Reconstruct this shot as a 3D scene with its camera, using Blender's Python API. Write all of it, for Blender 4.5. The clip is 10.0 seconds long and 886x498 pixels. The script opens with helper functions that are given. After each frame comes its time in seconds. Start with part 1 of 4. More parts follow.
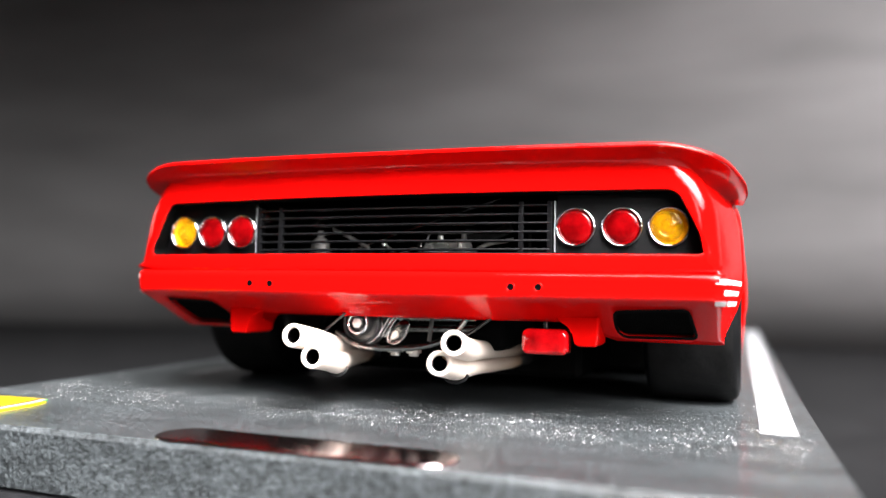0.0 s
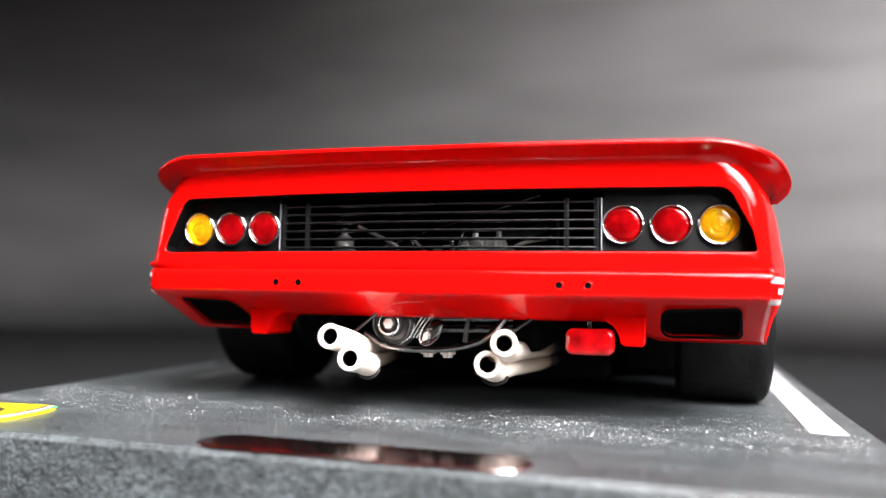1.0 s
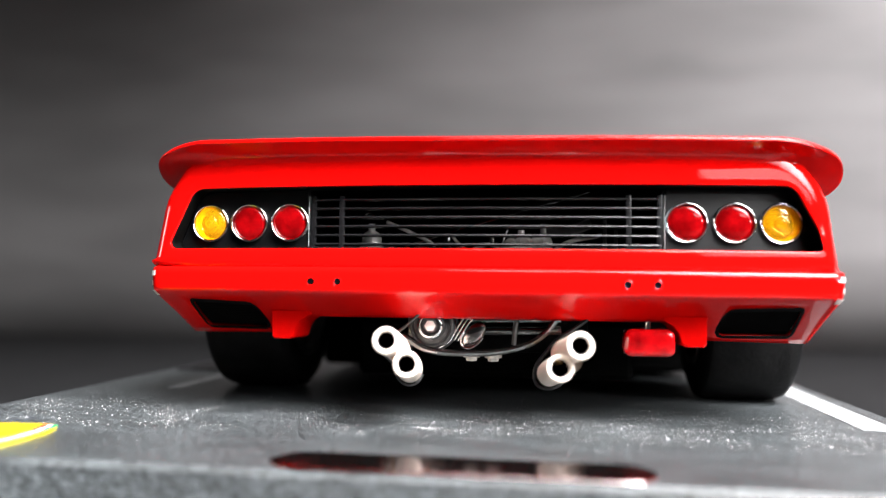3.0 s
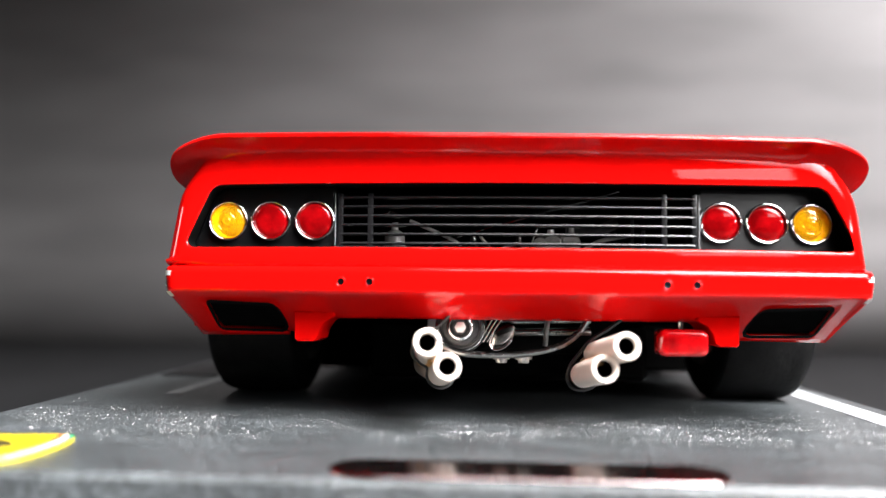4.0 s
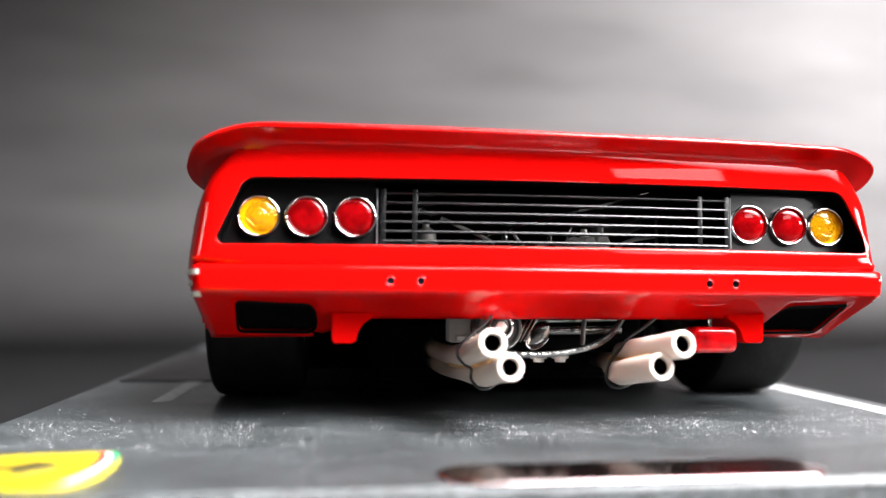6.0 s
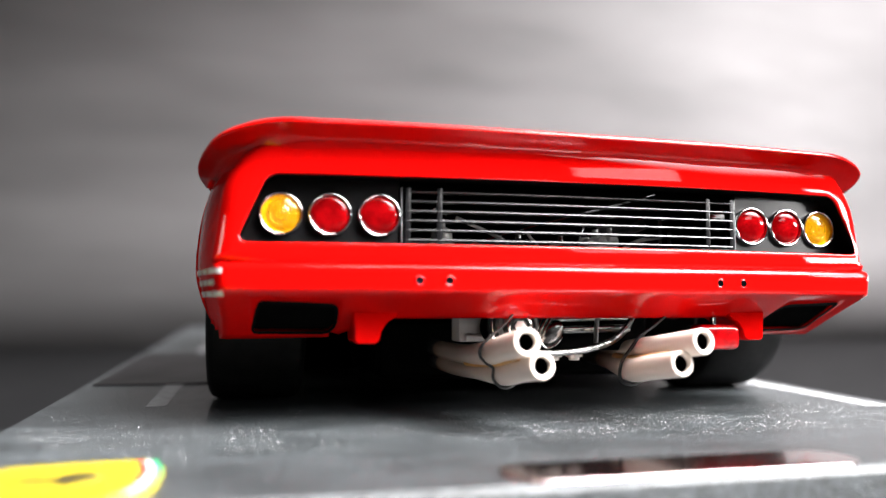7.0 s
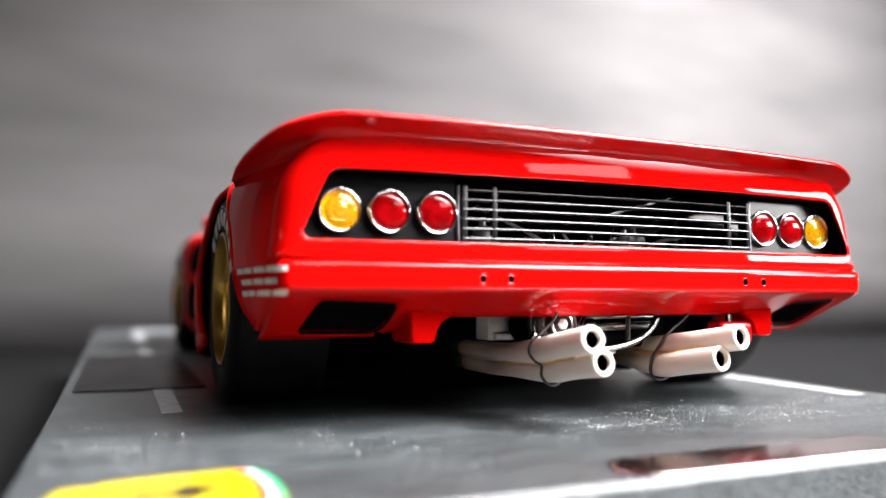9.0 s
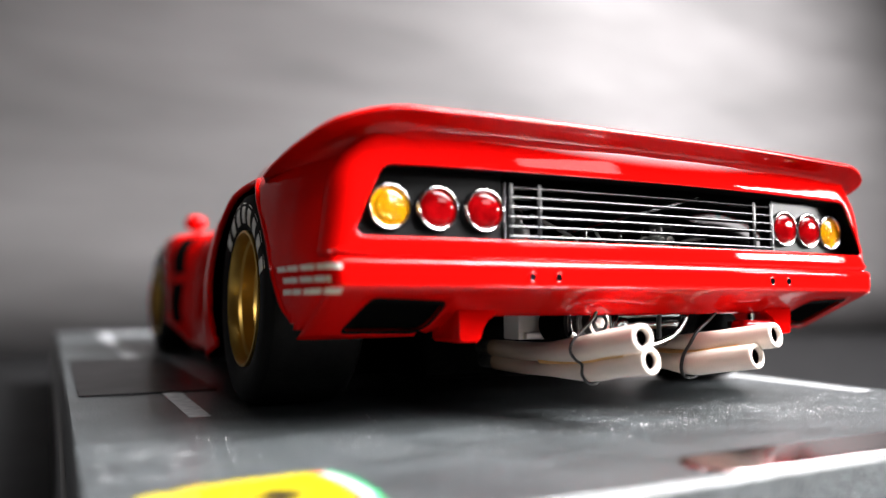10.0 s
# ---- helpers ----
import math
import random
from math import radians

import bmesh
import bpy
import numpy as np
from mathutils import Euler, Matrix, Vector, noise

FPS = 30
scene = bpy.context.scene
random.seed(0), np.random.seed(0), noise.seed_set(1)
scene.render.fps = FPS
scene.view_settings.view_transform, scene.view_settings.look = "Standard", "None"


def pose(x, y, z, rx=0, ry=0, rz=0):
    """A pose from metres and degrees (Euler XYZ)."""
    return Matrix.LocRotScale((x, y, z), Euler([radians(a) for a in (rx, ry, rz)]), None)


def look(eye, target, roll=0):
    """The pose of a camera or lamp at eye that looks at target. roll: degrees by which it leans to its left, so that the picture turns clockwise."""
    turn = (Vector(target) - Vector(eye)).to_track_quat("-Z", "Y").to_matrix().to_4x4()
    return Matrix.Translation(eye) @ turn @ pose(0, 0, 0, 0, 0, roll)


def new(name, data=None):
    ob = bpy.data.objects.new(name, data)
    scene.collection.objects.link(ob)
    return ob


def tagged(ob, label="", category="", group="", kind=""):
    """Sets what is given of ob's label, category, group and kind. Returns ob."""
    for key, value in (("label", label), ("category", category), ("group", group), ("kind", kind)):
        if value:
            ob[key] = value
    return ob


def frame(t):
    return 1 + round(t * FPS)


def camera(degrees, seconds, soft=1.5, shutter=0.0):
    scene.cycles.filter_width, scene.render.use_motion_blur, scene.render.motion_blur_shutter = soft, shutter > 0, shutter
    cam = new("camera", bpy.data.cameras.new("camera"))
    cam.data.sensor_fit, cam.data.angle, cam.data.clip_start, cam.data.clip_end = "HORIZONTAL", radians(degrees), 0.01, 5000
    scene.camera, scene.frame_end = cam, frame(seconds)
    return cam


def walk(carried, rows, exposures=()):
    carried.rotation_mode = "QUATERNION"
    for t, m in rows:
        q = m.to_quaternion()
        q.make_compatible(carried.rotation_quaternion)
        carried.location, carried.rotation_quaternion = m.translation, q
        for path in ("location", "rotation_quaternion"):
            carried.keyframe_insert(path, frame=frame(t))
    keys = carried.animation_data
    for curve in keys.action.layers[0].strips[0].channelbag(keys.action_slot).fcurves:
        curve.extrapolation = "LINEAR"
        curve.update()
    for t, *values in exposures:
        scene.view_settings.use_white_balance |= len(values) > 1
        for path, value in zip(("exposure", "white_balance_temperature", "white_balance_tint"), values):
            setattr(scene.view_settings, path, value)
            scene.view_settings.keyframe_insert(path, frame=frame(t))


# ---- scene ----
cam = camera(60.0, 10.0, soft=1.3)
cam.data.dof.use_dof = True
cam.data.dof.focus_distance, cam.data.dof.aperture_fstop = 0.126, 9.5
PATH = [
    (0, (0.05396, -0.11966, 0.02177), (0.01877, -0.02617, 0.02637), 0.78),
    (0.5, (0.04666, -0.11947, 0.02073), (0.01417, -0.02504, 0.02599), 0.78),
    (1, (0.03855, -0.12057, 0.02072), (0.00970, -0.02496, 0.02594), 0.81),
    (1.5, (0.03160, -0.12064, 0.02021), (0.00577, -0.02419, 0.02576), 0.75),
    (2, (0.02483, -0.12075, 0.02037), (0.00285, -0.02335, 0.02576), 0.71),
    (2.5, (0.01783, -0.11997, 0.02051), (0.00005, -0.02170, 0.02570), 0.72),
    (4, (-0.00527, -0.11748, 0.01983), (-0.01014, -0.01777, 0.02571), 0.64),
    (4.5, (-0.01135, -0.11658, 0.01971), (-0.01288, -0.01677, 0.02563), 0.57),
    (5, (-0.01768, -0.11607, 0.01974), (-0.01532, -0.01627, 0.02564), 0.57),
    (6.5, (-0.04058, -0.11205, 0.01995), (-0.02198, -0.01395, 0.02556), 0.38),
    (7, (-0.04866, -0.11044, 0.01990), (-0.02480, -0.01349, 0.02551), 0.36),
    (7.5, (-0.05695, -0.10930, 0.01988), (-0.02879, -0.01351, 0.02543), 0.32),
    (8, (-0.06208, -0.10705, 0.01995), (-0.02991, -0.01252, 0.02542), 0.34),
    (8.5, (-0.06826, -0.10377, 0.02004), (-0.03261, -0.01049, 0.02542), 0.30),
    (9, (-0.07332, -0.10161, 0.01972), (-0.03431, -0.00970, 0.02527), 0.28),
    (9.5, (-0.07895, -0.09793, 0.01949), (-0.03636, -0.00763, 0.02511), 0.22),
    (10, (-0.08573, -0.09415, 0.01902), (-0.04038, -0.00522, 0.02498), 0.24),
]
walk(cam, [(t, look(eye, target, roll)) for t, eye, target, roll in PATH])

# ---- world and lights ----
world = bpy.data.worlds.new("world")
scene.world = world
world.use_nodes = True
world.node_tree.nodes["Background"].inputs[0].default_value = (0.8, 0.85, 1.0, 1)
world.node_tree.nodes["Background"].inputs[1].default_value = 0.002


def area_lamp(name, eye, target, w, h, watts, colour):
    d = bpy.data.lights.new(name, "AREA")
    d.shape, d.size, d.size_y, d.energy, d.color = "RECTANGLE", w, h, watts, colour
    ob = new(name, d)
    ob.matrix_world = look(eye, target)
    return ob


key_lamp = area_lamp("key_lamp", (0.39, -0.36, 0.50), (0.0, -0.06, 0.0), 0.72, 0.66, 13.0, (1.0, 0.99, 1.0))
key_lamp.data.spread = radians(54)
top_lamp = area_lamp("top_lamp", (0.08, -0.24, 0.60), (0.0, -0.04, 0.0), 0.36, 0.24, 0.7, (1.0, 0.985, 0.975))
top_lamp.data.spread = radians(70)
window_lamp = area_lamp("window_lamp", (0.80, -0.42, 0.20), (0.02, 0.02, 0.02), 0.26, 0.07, 0.45, (1.0, 0.98, 0.97))
window_lamp.data.spread = radians(60)
area_lamp("softbox", (0.44, -0.73, 0.32), (0.02, 0.0, 0.035), 0.21, 0.10, 0.55, (1.0, 0.98, 0.98))
side_lamp = area_lamp("side_lamp", (-0.50, 0.02, 0.13), (-0.05, 0.06, 0.02), 0.10, 0.06, 0.028, (1.0, 0.97, 0.95))
side_lamp.data.spread = radians(60)
backdrop_lamp = area_lamp("backdrop_lamp", (0.60, -0.05, 0.62), (0.47, 0.565, 0.07), 0.36, 0.36, 12.6, (1.0, 0.97, 0.985))
backdrop_lamp.data.spread = radians(86)
scene.view_settings.exposure = 0.0

# ---- materials ----


def material(name, colour, rough=0.5, metal=0.0, coat=0.0, coat_rough=0.03, spec=0.5, vary=0.0, scale=60.0, bump=0.0, bump_scale=900.0, trans=0.0, ior=1.45, rough_vary=0.0):
    m = bpy.data.materials.new(name)
    m.use_nodes = True
    nt = m.node_tree
    b = nt.nodes["Principled BSDF"]
    b.inputs["Base Color"].default_value = (*colour, 1)
    b.inputs["Roughness"].default_value = rough
    b.inputs["Metallic"].default_value = metal
    b.inputs["Coat Weight"].default_value = coat
    b.inputs["Coat Roughness"].default_value = coat_rough
    b.inputs["Specular IOR Level"].default_value = spec
    b.inputs["Transmission Weight"].default_value = trans
    b.inputs["IOR"].default_value = ior
    co = nt.nodes.new("ShaderNodeTexCoord")
    if vary or rough_vary:
        n = nt.nodes.new("ShaderNodeTexNoise")
        n.inputs["Scale"].default_value, n.inputs["Detail"].default_value = scale, 6
        nt.links.new(co.outputs["Object"], n.inputs["Vector"])
        if vary:
            r = nt.nodes.new("ShaderNodeValToRGB")
            r.color_ramp.elements[0].position, r.color_ramp.elements[1].position = 0.3, 0.7
            r.color_ramp.elements[0].color = (*[c * (1 - vary) for c in colour], 1)
            r.color_ramp.elements[1].color = (*[min(1, c * (1 + vary)) for c in colour], 1)
            nt.links.new(n.outputs["Fac"], r.inputs["Fac"])
            nt.links.new(r.outputs["Color"], b.inputs["Base Color"])
        if rough_vary:
            k = nt.nodes.new("ShaderNodeMapRange")
            k.inputs["To Min"].default_value, k.inputs["To Max"].default_value = max(0, rough - rough_vary), min(1, rough + rough_vary)
            nt.links.new(n.outputs["Fac"], k.inputs["Value"])
            nt.links.new(k.outputs["Result"], b.inputs["Roughness"])
    if bump:
        n2 = nt.nodes.new("ShaderNodeTexNoise")
        n2.inputs["Scale"].default_value, n2.inputs["Detail"].default_value = bump_scale, 4
        nt.links.new(co.outputs["Object"], n2.inputs["Vector"])
        bp = nt.nodes.new("ShaderNodeBump")
        bp.inputs["Strength"].default_value, bp.inputs["Distance"].default_value = bump, 0.0003
        nt.links.new(n2.outputs["Fac"], bp.inputs["Height"])
        nt.links.new(bp.outputs["Normal"], b.inputs["Normal"])
    return m


RED = material("red_paint", (0.52, 0.0018, 0.0014), 0.5, spec=0.0, coat=0.52, coat_rough=0.012, vary=0.03, scale=25)
BLACK_PLASTIC = material("black_plastic", (0.003, 0.003, 0.0033), 0.34, spec=0.6, vary=0.3, scale=300, bump=0.03)
BLACK_MATT = material("black_matt", (0.0025, 0.0025, 0.0025), 0.8, spec=0.03, vary=0.3, scale=200)
SLAT = material("grille_black", (0.005, 0.005, 0.0055), 0.27, spec=0.7, vary=0.2, scale=300)
CHROME = material("chrome", (0.86, 0.86, 0.87), 0.08, metal=1.0, rough_vary=0.05, scale=400)
STRIP = material("satin_strip", (0.45, 0.45, 0.46), 0.38, metal=0.8, vary=0.1, scale=300)
BEZEL = material("bright_bezel", (0.82, 0.80, 0.79), 0.11, metal=1.0, rough_vary=0.04, scale=500)
STEEL = material("cast_metal", (0.34, 0.33, 0.32), 0.2, metal=1.0, vary=0.35, scale=350, bump=0.4)
PALE_CAST = material("pale_casting", (0.85, 0.83, 0.80), 0.22, metal=0.25, vary=0.2, scale=350, bump=0.3)
BRIGHT_CAST = material("bright_casting", (0.52, 0.50, 0.47), 0.30, metal=0.45, vary=0.3, scale=350, bump=0.4)
DARK_STEEL = material("dark_metal", (0.07, 0.07, 0.07), 0.4, metal=0.6, vary=0.4, scale=350, bump=0.3)
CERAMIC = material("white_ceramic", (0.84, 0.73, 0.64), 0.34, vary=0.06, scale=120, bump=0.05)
# Pipe colour darkens forward, painting in the shade under the car.
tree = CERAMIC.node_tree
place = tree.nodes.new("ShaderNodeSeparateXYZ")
shade_ramp = tree.nodes.new("ShaderNodeMapRange")
shade_ramp.inputs["From Min"].default_value, shade_ramp.inputs["From Max"].default_value = 0.004, 0.021
shade_mix = tree.nodes.new("ShaderNodeMix")
shade_mix.data_type = "RGBA"
shade_mix.inputs["B"].default_value = (0.20, 0.13, 0.085, 1)
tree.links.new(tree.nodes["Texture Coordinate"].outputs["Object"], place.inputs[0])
tree.links.new(place.outputs["Y"], shade_ramp.inputs["Value"])
tree.links.new(shade_ramp.outputs["Result"], shade_mix.inputs["Factor"])
tree.links.new(tree.nodes["Color Ramp"].outputs["Color"], shade_mix.inputs["A"])
tree.links.new(shade_mix.outputs["Result"], tree.nodes["Principled BSDF"].inputs["Base Color"])
# orange colour that stands for light bounced between the pipes
BOUNCE_TINT = material("bounce_tint", (0.72, 0.40, 0.14), 0.45, vary=0.3, scale=250)
# soot inside the pipes; also paints the shade of the bolt holes
SOOT_AND_SHADE = material("soot_and_shade", (0.0016, 0.0014, 0.0016), 0.9, spec=0.0)
# rubber lighter than the sidewall's, painting in the light on the tread
TREAD = material("lit_tread", (0.0065, 0.0063, 0.0063), 0.55, spec=0.12, vary=0.4, scale=260, bump=0.3, bump_scale=1200)
RUBBER = material("tyre_rubber", (0.004, 0.004, 0.0043), 0.6, spec=0.10, vary=0.3, scale=120, bump=0.2, bump_scale=1500)
GOLD = material("gold_paint", (0.70, 0.44, 0.11), 0.30, metal=0.85, vary=0.1, scale=120)
RED_GLASS = material("red_lens", (0.17, 0.0008, 0.0016), 0.3, coat=0.6, coat_rough=0.02, spec=0.0, vary=0.45, scale=420, bump=0.5, bump_scale=700)
RAIN_GLASS = material("rain_lens", (0.36, 0.0016, 0.003), 0.2, coat=1.0, coat_rough=0.02, spec=0.1, vary=0.5, scale=380, bump=0.5, bump_scale=500)
AMBER_GLASS = material("amber_lens", (0.93, 0.49, 0.010), 0.05, coat=0.45, coat_rough=0.02, trans=0.8, ior=1.2, vary=0.12, scale=500)
AMBER_CUP = material("amber_cup", (0.92, 0.62, 0.05), 0.22, metal=0.3, vary=0.35, scale=700, bump=0.4)
AMBER_BULB = material("amber_bulb", (0.20, 0.06, 0.004), 0.25, coat=0.3, vary=0.3, scale=500)
INNER_RIM = material("pale_metal", (0.66, 0.63, 0.61), 0.4, metal=0.2, vary=0.1, scale=200)
WHITE_INK = material("white_print", (0.62, 0.60, 0.58), 0.5, vary=0.12, scale=600)
YELLOW_INK = material("yellow_enamel", (0.48, 0.37, 0.007), 0.3, coat=0.6, vary=0.04, scale=300)
BLACK_INK = material("black_enamel", (0.02, 0.015, 0.01), 0.35, coat=0.5)
GREEN_INK = material("green_enamel", (0.02, 0.42, 0.16), 0.3, coat=0.5)
RED_INK = material("red_enamel", (0.7, 0.02, 0.03), 0.3, coat=0.5)
ROAD_PAINT = material("worn_white_line", (0.25, 0.257, 0.265), 0.5, vary=0.32, scale=500, bump=0.4)
MIRROR_PLATE = material("polished_plate", (0.72, 0.63, 0.63), 0.15, metal=1.0, rough_vary=0.01, scale=90)
SMOKED = material("smoked_plate", (0.006, 0.0055, 0.006), 0.30, spec=0.08, rough_vary=0.06, scale=90)
ASPHALT = material("asphalt_texture", (0.041, 0.0460, 0.0485), 0.34, coat=0.25, coat_rough=0.16, vary=0.8, scale=1100, bump=1.5, bump_scale=1900, rough_vary=0.12)
tree = ASPHALT.node_tree
worn = tree.nodes.new("ShaderNodeTexNoise")
worn.inputs["Scale"].default_value, worn.inputs["Detail"].default_value = 130, 5
stretch = tree.nodes.new("ShaderNodeMapping")
stretch.inputs["Scale"].default_value = (0.5, 1.2, 1.0)
level = tree.nodes.new("ShaderNodeMapRange")
level.inputs["From Min"].default_value, level.inputs["From Max"].default_value = 0.35, 0.65
level.inputs["To Min"].default_value, level.inputs["To Max"].default_value = 0.72, 1.3
scaled = tree.nodes.new("ShaderNodeVectorMath")
scaled.operation = "SCALE"
tree.links.new(tree.nodes["Texture Coordinate"].outputs["Object"], stretch.inputs["Vector"])
tree.links.new(stretch.outputs["Vector"], worn.inputs["Vector"])
tree.links.new(worn.outputs["Fac"], level.inputs["Value"])
tree.links.new(tree.nodes["Color Ramp"].outputs["Color"], scaled.inputs[0])
tree.links.new(level.outputs["Result"], scaled.inputs["Scale"])
tree.links.new(scaled.outputs["Vector"], tree.nodes["Principled BSDF"].inputs["Base Color"])
PLINTH = material("black_plinth", (0.012, 0.012, 0.013), 0.3, coat=0.3, vary=0.2, scale=200)
PAPER = material("grey_paper", (0.120, 0.116, 0.116), 0.7, spec=0.2, vary=0.17, scale=6, bump=0.05, bump_scale=60)
tree = PAPER.node_tree
wide = tree.nodes.new("ShaderNodeMapping")
wide.inputs["Scale"].default_value = (1.0, 1.0, 4.5)
tree.links.new(tree.nodes["Texture Coordinate"].outputs["Object"], wide.inputs["Vector"])
tree.links.new(wide.outputs["Vector"], tree.nodes["Noise Texture"].inputs["Vector"])
TABLE = material("black_table", (0.010, 0.010, 0.0105), 0.6, spec=0.06, vary=0.25, scale=40)
WALL = material("room_wall", (0.045, 0.044, 0.043), 0.8, vary=0.05, scale=3)
GRIT = material("grit", (0.78, 0.80, 0.82), 0.3, metal=0.0, vary=0.3, scale=400)

# ---- mesh tools (millimetres) ----
K = 0.001


def part(name, bm, mat, parent=None, label="", smooth=35):
    for v in bm.verts:
        v.co *= K
    bmesh.ops.recalc_face_normals(bm, faces=bm.faces)
    me = bpy.data.meshes.new(name)
    bm.to_mesh(me)
    bm.free()
    me.materials.append(mat)
    if smooth:
        me.polygons.foreach_set("use_smooth", [True] * len(me.polygons))
        me.set_sharp_from_angle(angle=radians(smooth))
    ob = new(name, me)
    ob.parent = parent
    if label:
        tagged(ob, label)
    return ob


def thing(name, label, category, group="", kind=""):
    return tagged(new(name), label, category, group, kind)


def box(bm, c, s, bevel=0.0, seg=2, m=None):
    r = bmesh.ops.create_cube(bm, size=1)
    vs = r["verts"]
    for v in vs:
        v.co = Vector((v.co.x * s[0] + c[0], v.co.y * s[1] + c[1], v.co.z * s[2] + c[2]))
    if m is not None:
        bmesh.ops.transform(bm, matrix=m, verts=vs)
    if bevel:
        es = list({e for v in vs for e in v.link_edges})
        bmesh.ops.bevel(bm, geom=es, offset=bevel, segments=seg, profile=0.6, affect="EDGES")
    return bm


def grid(bm, fn, nu, nv, close_u=False, close_v=False):
    """A sheet of quads through fn(i, j)."""
    vs = [[bm.verts.new(fn(i, j)) for j in range(nv)] for i in range(nu)]
    for i in range(nu if close_u else nu - 1):
        for j in range(nv if close_v else nv - 1):
            a, b = (i + 1) % nu, (j + 1) % nv
            bm.faces.new((vs[i][j], vs[a][j], vs[a][b], vs[i][b]))
    return vs


def lathe(bm, profile, n=32, origin=(0, 0, 0), axis="y"):
    """Turns (radius, along) pairs round an axis."""
    o = Vector(origin)

    def at(i, j):
        a = 2 * math.pi * i / n
        r, d = profile[j]
        c, s = r * math.cos(a), r * math.sin(a)
        return o + (Vector((c, d, s)) if axis == "y" else Vector((d, c, s)) if axis == "x" else Vector((c, s, d)))
    grid(bm, at, n, len(profile), close_u=True)
    bmesh.ops.remove_doubles(bm, verts=bm.verts, dist=1e-4)
    return bm


def smooth_path(pts, n):
    """Catmull-Rom through the points, n samples."""
    p = [Vector(q) for q in pts]
    p = [2 * p[0] - p[1]] + p + [2 * p[-1] - p[-2]]
    out = []
    for k in range(n):
        f = k / (n - 1) * (len(p) - 3)
        i = min(int(f), len(p) - 4)
        t = f - i
        a, b, c, d = p[i:i + 4]
        out.append(0.5 * (2 * b + (c - a) * t + (2 * a - 5 * b + 4 * c - d) * t * t + (3 * b - a - 3 * c + d) * t ** 3))
    return out


def tube(bm, pts, r, n=12, caps=True):
    """A round rod along the points; r is a radius or a list of radii."""
    p = [Vector(q) for q in pts]
    rad = r if isinstance(r, (list, tuple)) else [r] * len(p)
    up = Vector((0, 0, 1))
    rings = []
    for i, q in enumerate(p):
        d = (p[min(i + 1, len(p) - 1)] - p[max(i - 1, 0)]).normalized()
        if abs(d.dot(up)) > 0.97:
            up = Vector((1, 0, 0))
        s = d.cross(up).normalized()
        up = s.cross(d).normalized()
        rings.append([bm.verts.new(q + rad[i] * (math.cos(2 * math.pi * k / n) * s + math.sin(2 * math.pi * k / n) * up)) for k in range(n)])
    for a, b in zip(rings, rings[1:]):
        for k in range(n):
            bm.faces.new((a[k], a[(k + 1) % n], b[(k + 1) % n], b[k]))
    if caps:
        bm.faces.new(rings[0][::-1])
        bm.faces.new(rings[-1])
    return bm


def rounded(corners, radii, ne, nc=6):
    """A closed outline with rounded corners: ne points along each side, nc round each corner."""
    out, n = [], len(corners)
    c = [Vector(p) for p in corners]
    arcs = []
    for i in range(n):
        a, b, d = c[i - 1], c[i], c[(i + 1) % n]
        u, w = (a - b).normalized(), (d - b).normalized()
        half = math.acos(max(-1, min(1, u.dot(w)))) / 2
        t = radii[i] / math.tan(half)
        p0, p1 = b + u * t, b + w * t
        mid = b + (u + w).normalized() * radii[i] / math.sin(half)
        a0, a1 = math.atan2(*(p0 - mid).yx), math.atan2(*(p1 - mid).yx)
        da = (a1 - a0 + math.pi) % (2 * math.pi) - math.pi
        arcs.append([mid + radii[i] * Vector((math.cos(a0 + da * k / (nc - 1)), math.sin(a0 + da * k / (nc - 1)))) for k in range(nc)])
    for i in range(n):
        out += arcs[i]
        e0, e1 = arcs[i][-1], arcs[(i + 1) % n][0]
        out += [e0.lerp(e1, (k + 1) / (ne + 1)) for k in range(ne)]
    return out


def plate(bm, outline, z0, z1, chamfer=0.0):
    """A flat plate of an outline in x, y between two heights, its upper edge chamfered."""
    c = sum(outline, Vector((0, 0))) / len(outline)
    rings = [[(*p, z0) for p in outline]]
    if chamfer:
        rings.append([(*p, z1 - chamfer) for p in outline])
        rings.append([(*(p + (c - p).normalized() * chamfer), z1) for p in outline])
    else:
        rings.append([(*p, z1) for p in outline])
    vs = grid(bm, lambda i, j: Vector(rings[i][j]), len(rings), len(outline), close_v=True)
    bm.faces.new(vs[-1])
    bm.faces.new(vs[0][::-1])
    return bm


# ---- the room: table, paper sweep, plain walls ----
def backdrop():
    bm = bmesh.new()
    rows = [(-26, 565), (60, 563), (200, 562), (400, 564), (700, 572), (1290, 590)]
    # The left end's forward bend is added so the paper catches more light.
    light_bend = lambda x: 330 * max(0.0, (-x - 400) / 700) ** 1.6
    vs = grid(bm, lambda i, j: Vector((-1400 + 2800 * i / 40, rows[j][1] + 6 * math.sin(i * 0.7) - light_bend(-1400 + 2800 * i / 40), rows[j][0])), 41, len(rows))
    ob = part("backdrop", bm, PAPER, None, "", 60)
    sol = ob.modifiers.new("thickness", "SOLIDIFY")
    sol.thickness = 0.002
    tagged(ob, "mottled grey paper sheet hung behind the model", "backdrop", kind="structure")
    table = thing("table", "matt black table under the display base", "table")
    part("table_top", box(bmesh.new(), (0, -150, -46), (2400, 1500, 40), 3, 2), TABLE, table, "matt black table top", 40)
    for x in (-1120, 1120):
        for y in (-830, 530):
            part("leg", box(bmesh.new(), (x, y, -283), (60, 60, 434), 3, 1), TABLE, table, "", 40)


backdrop()


def room_wall(name, c, s):
    bm = bmesh.new()
    box(bm, c, s)
    tagged(part(name, bm, WALL, None, "", 0), "plain dark grey room wall", "wall", kind="structure")


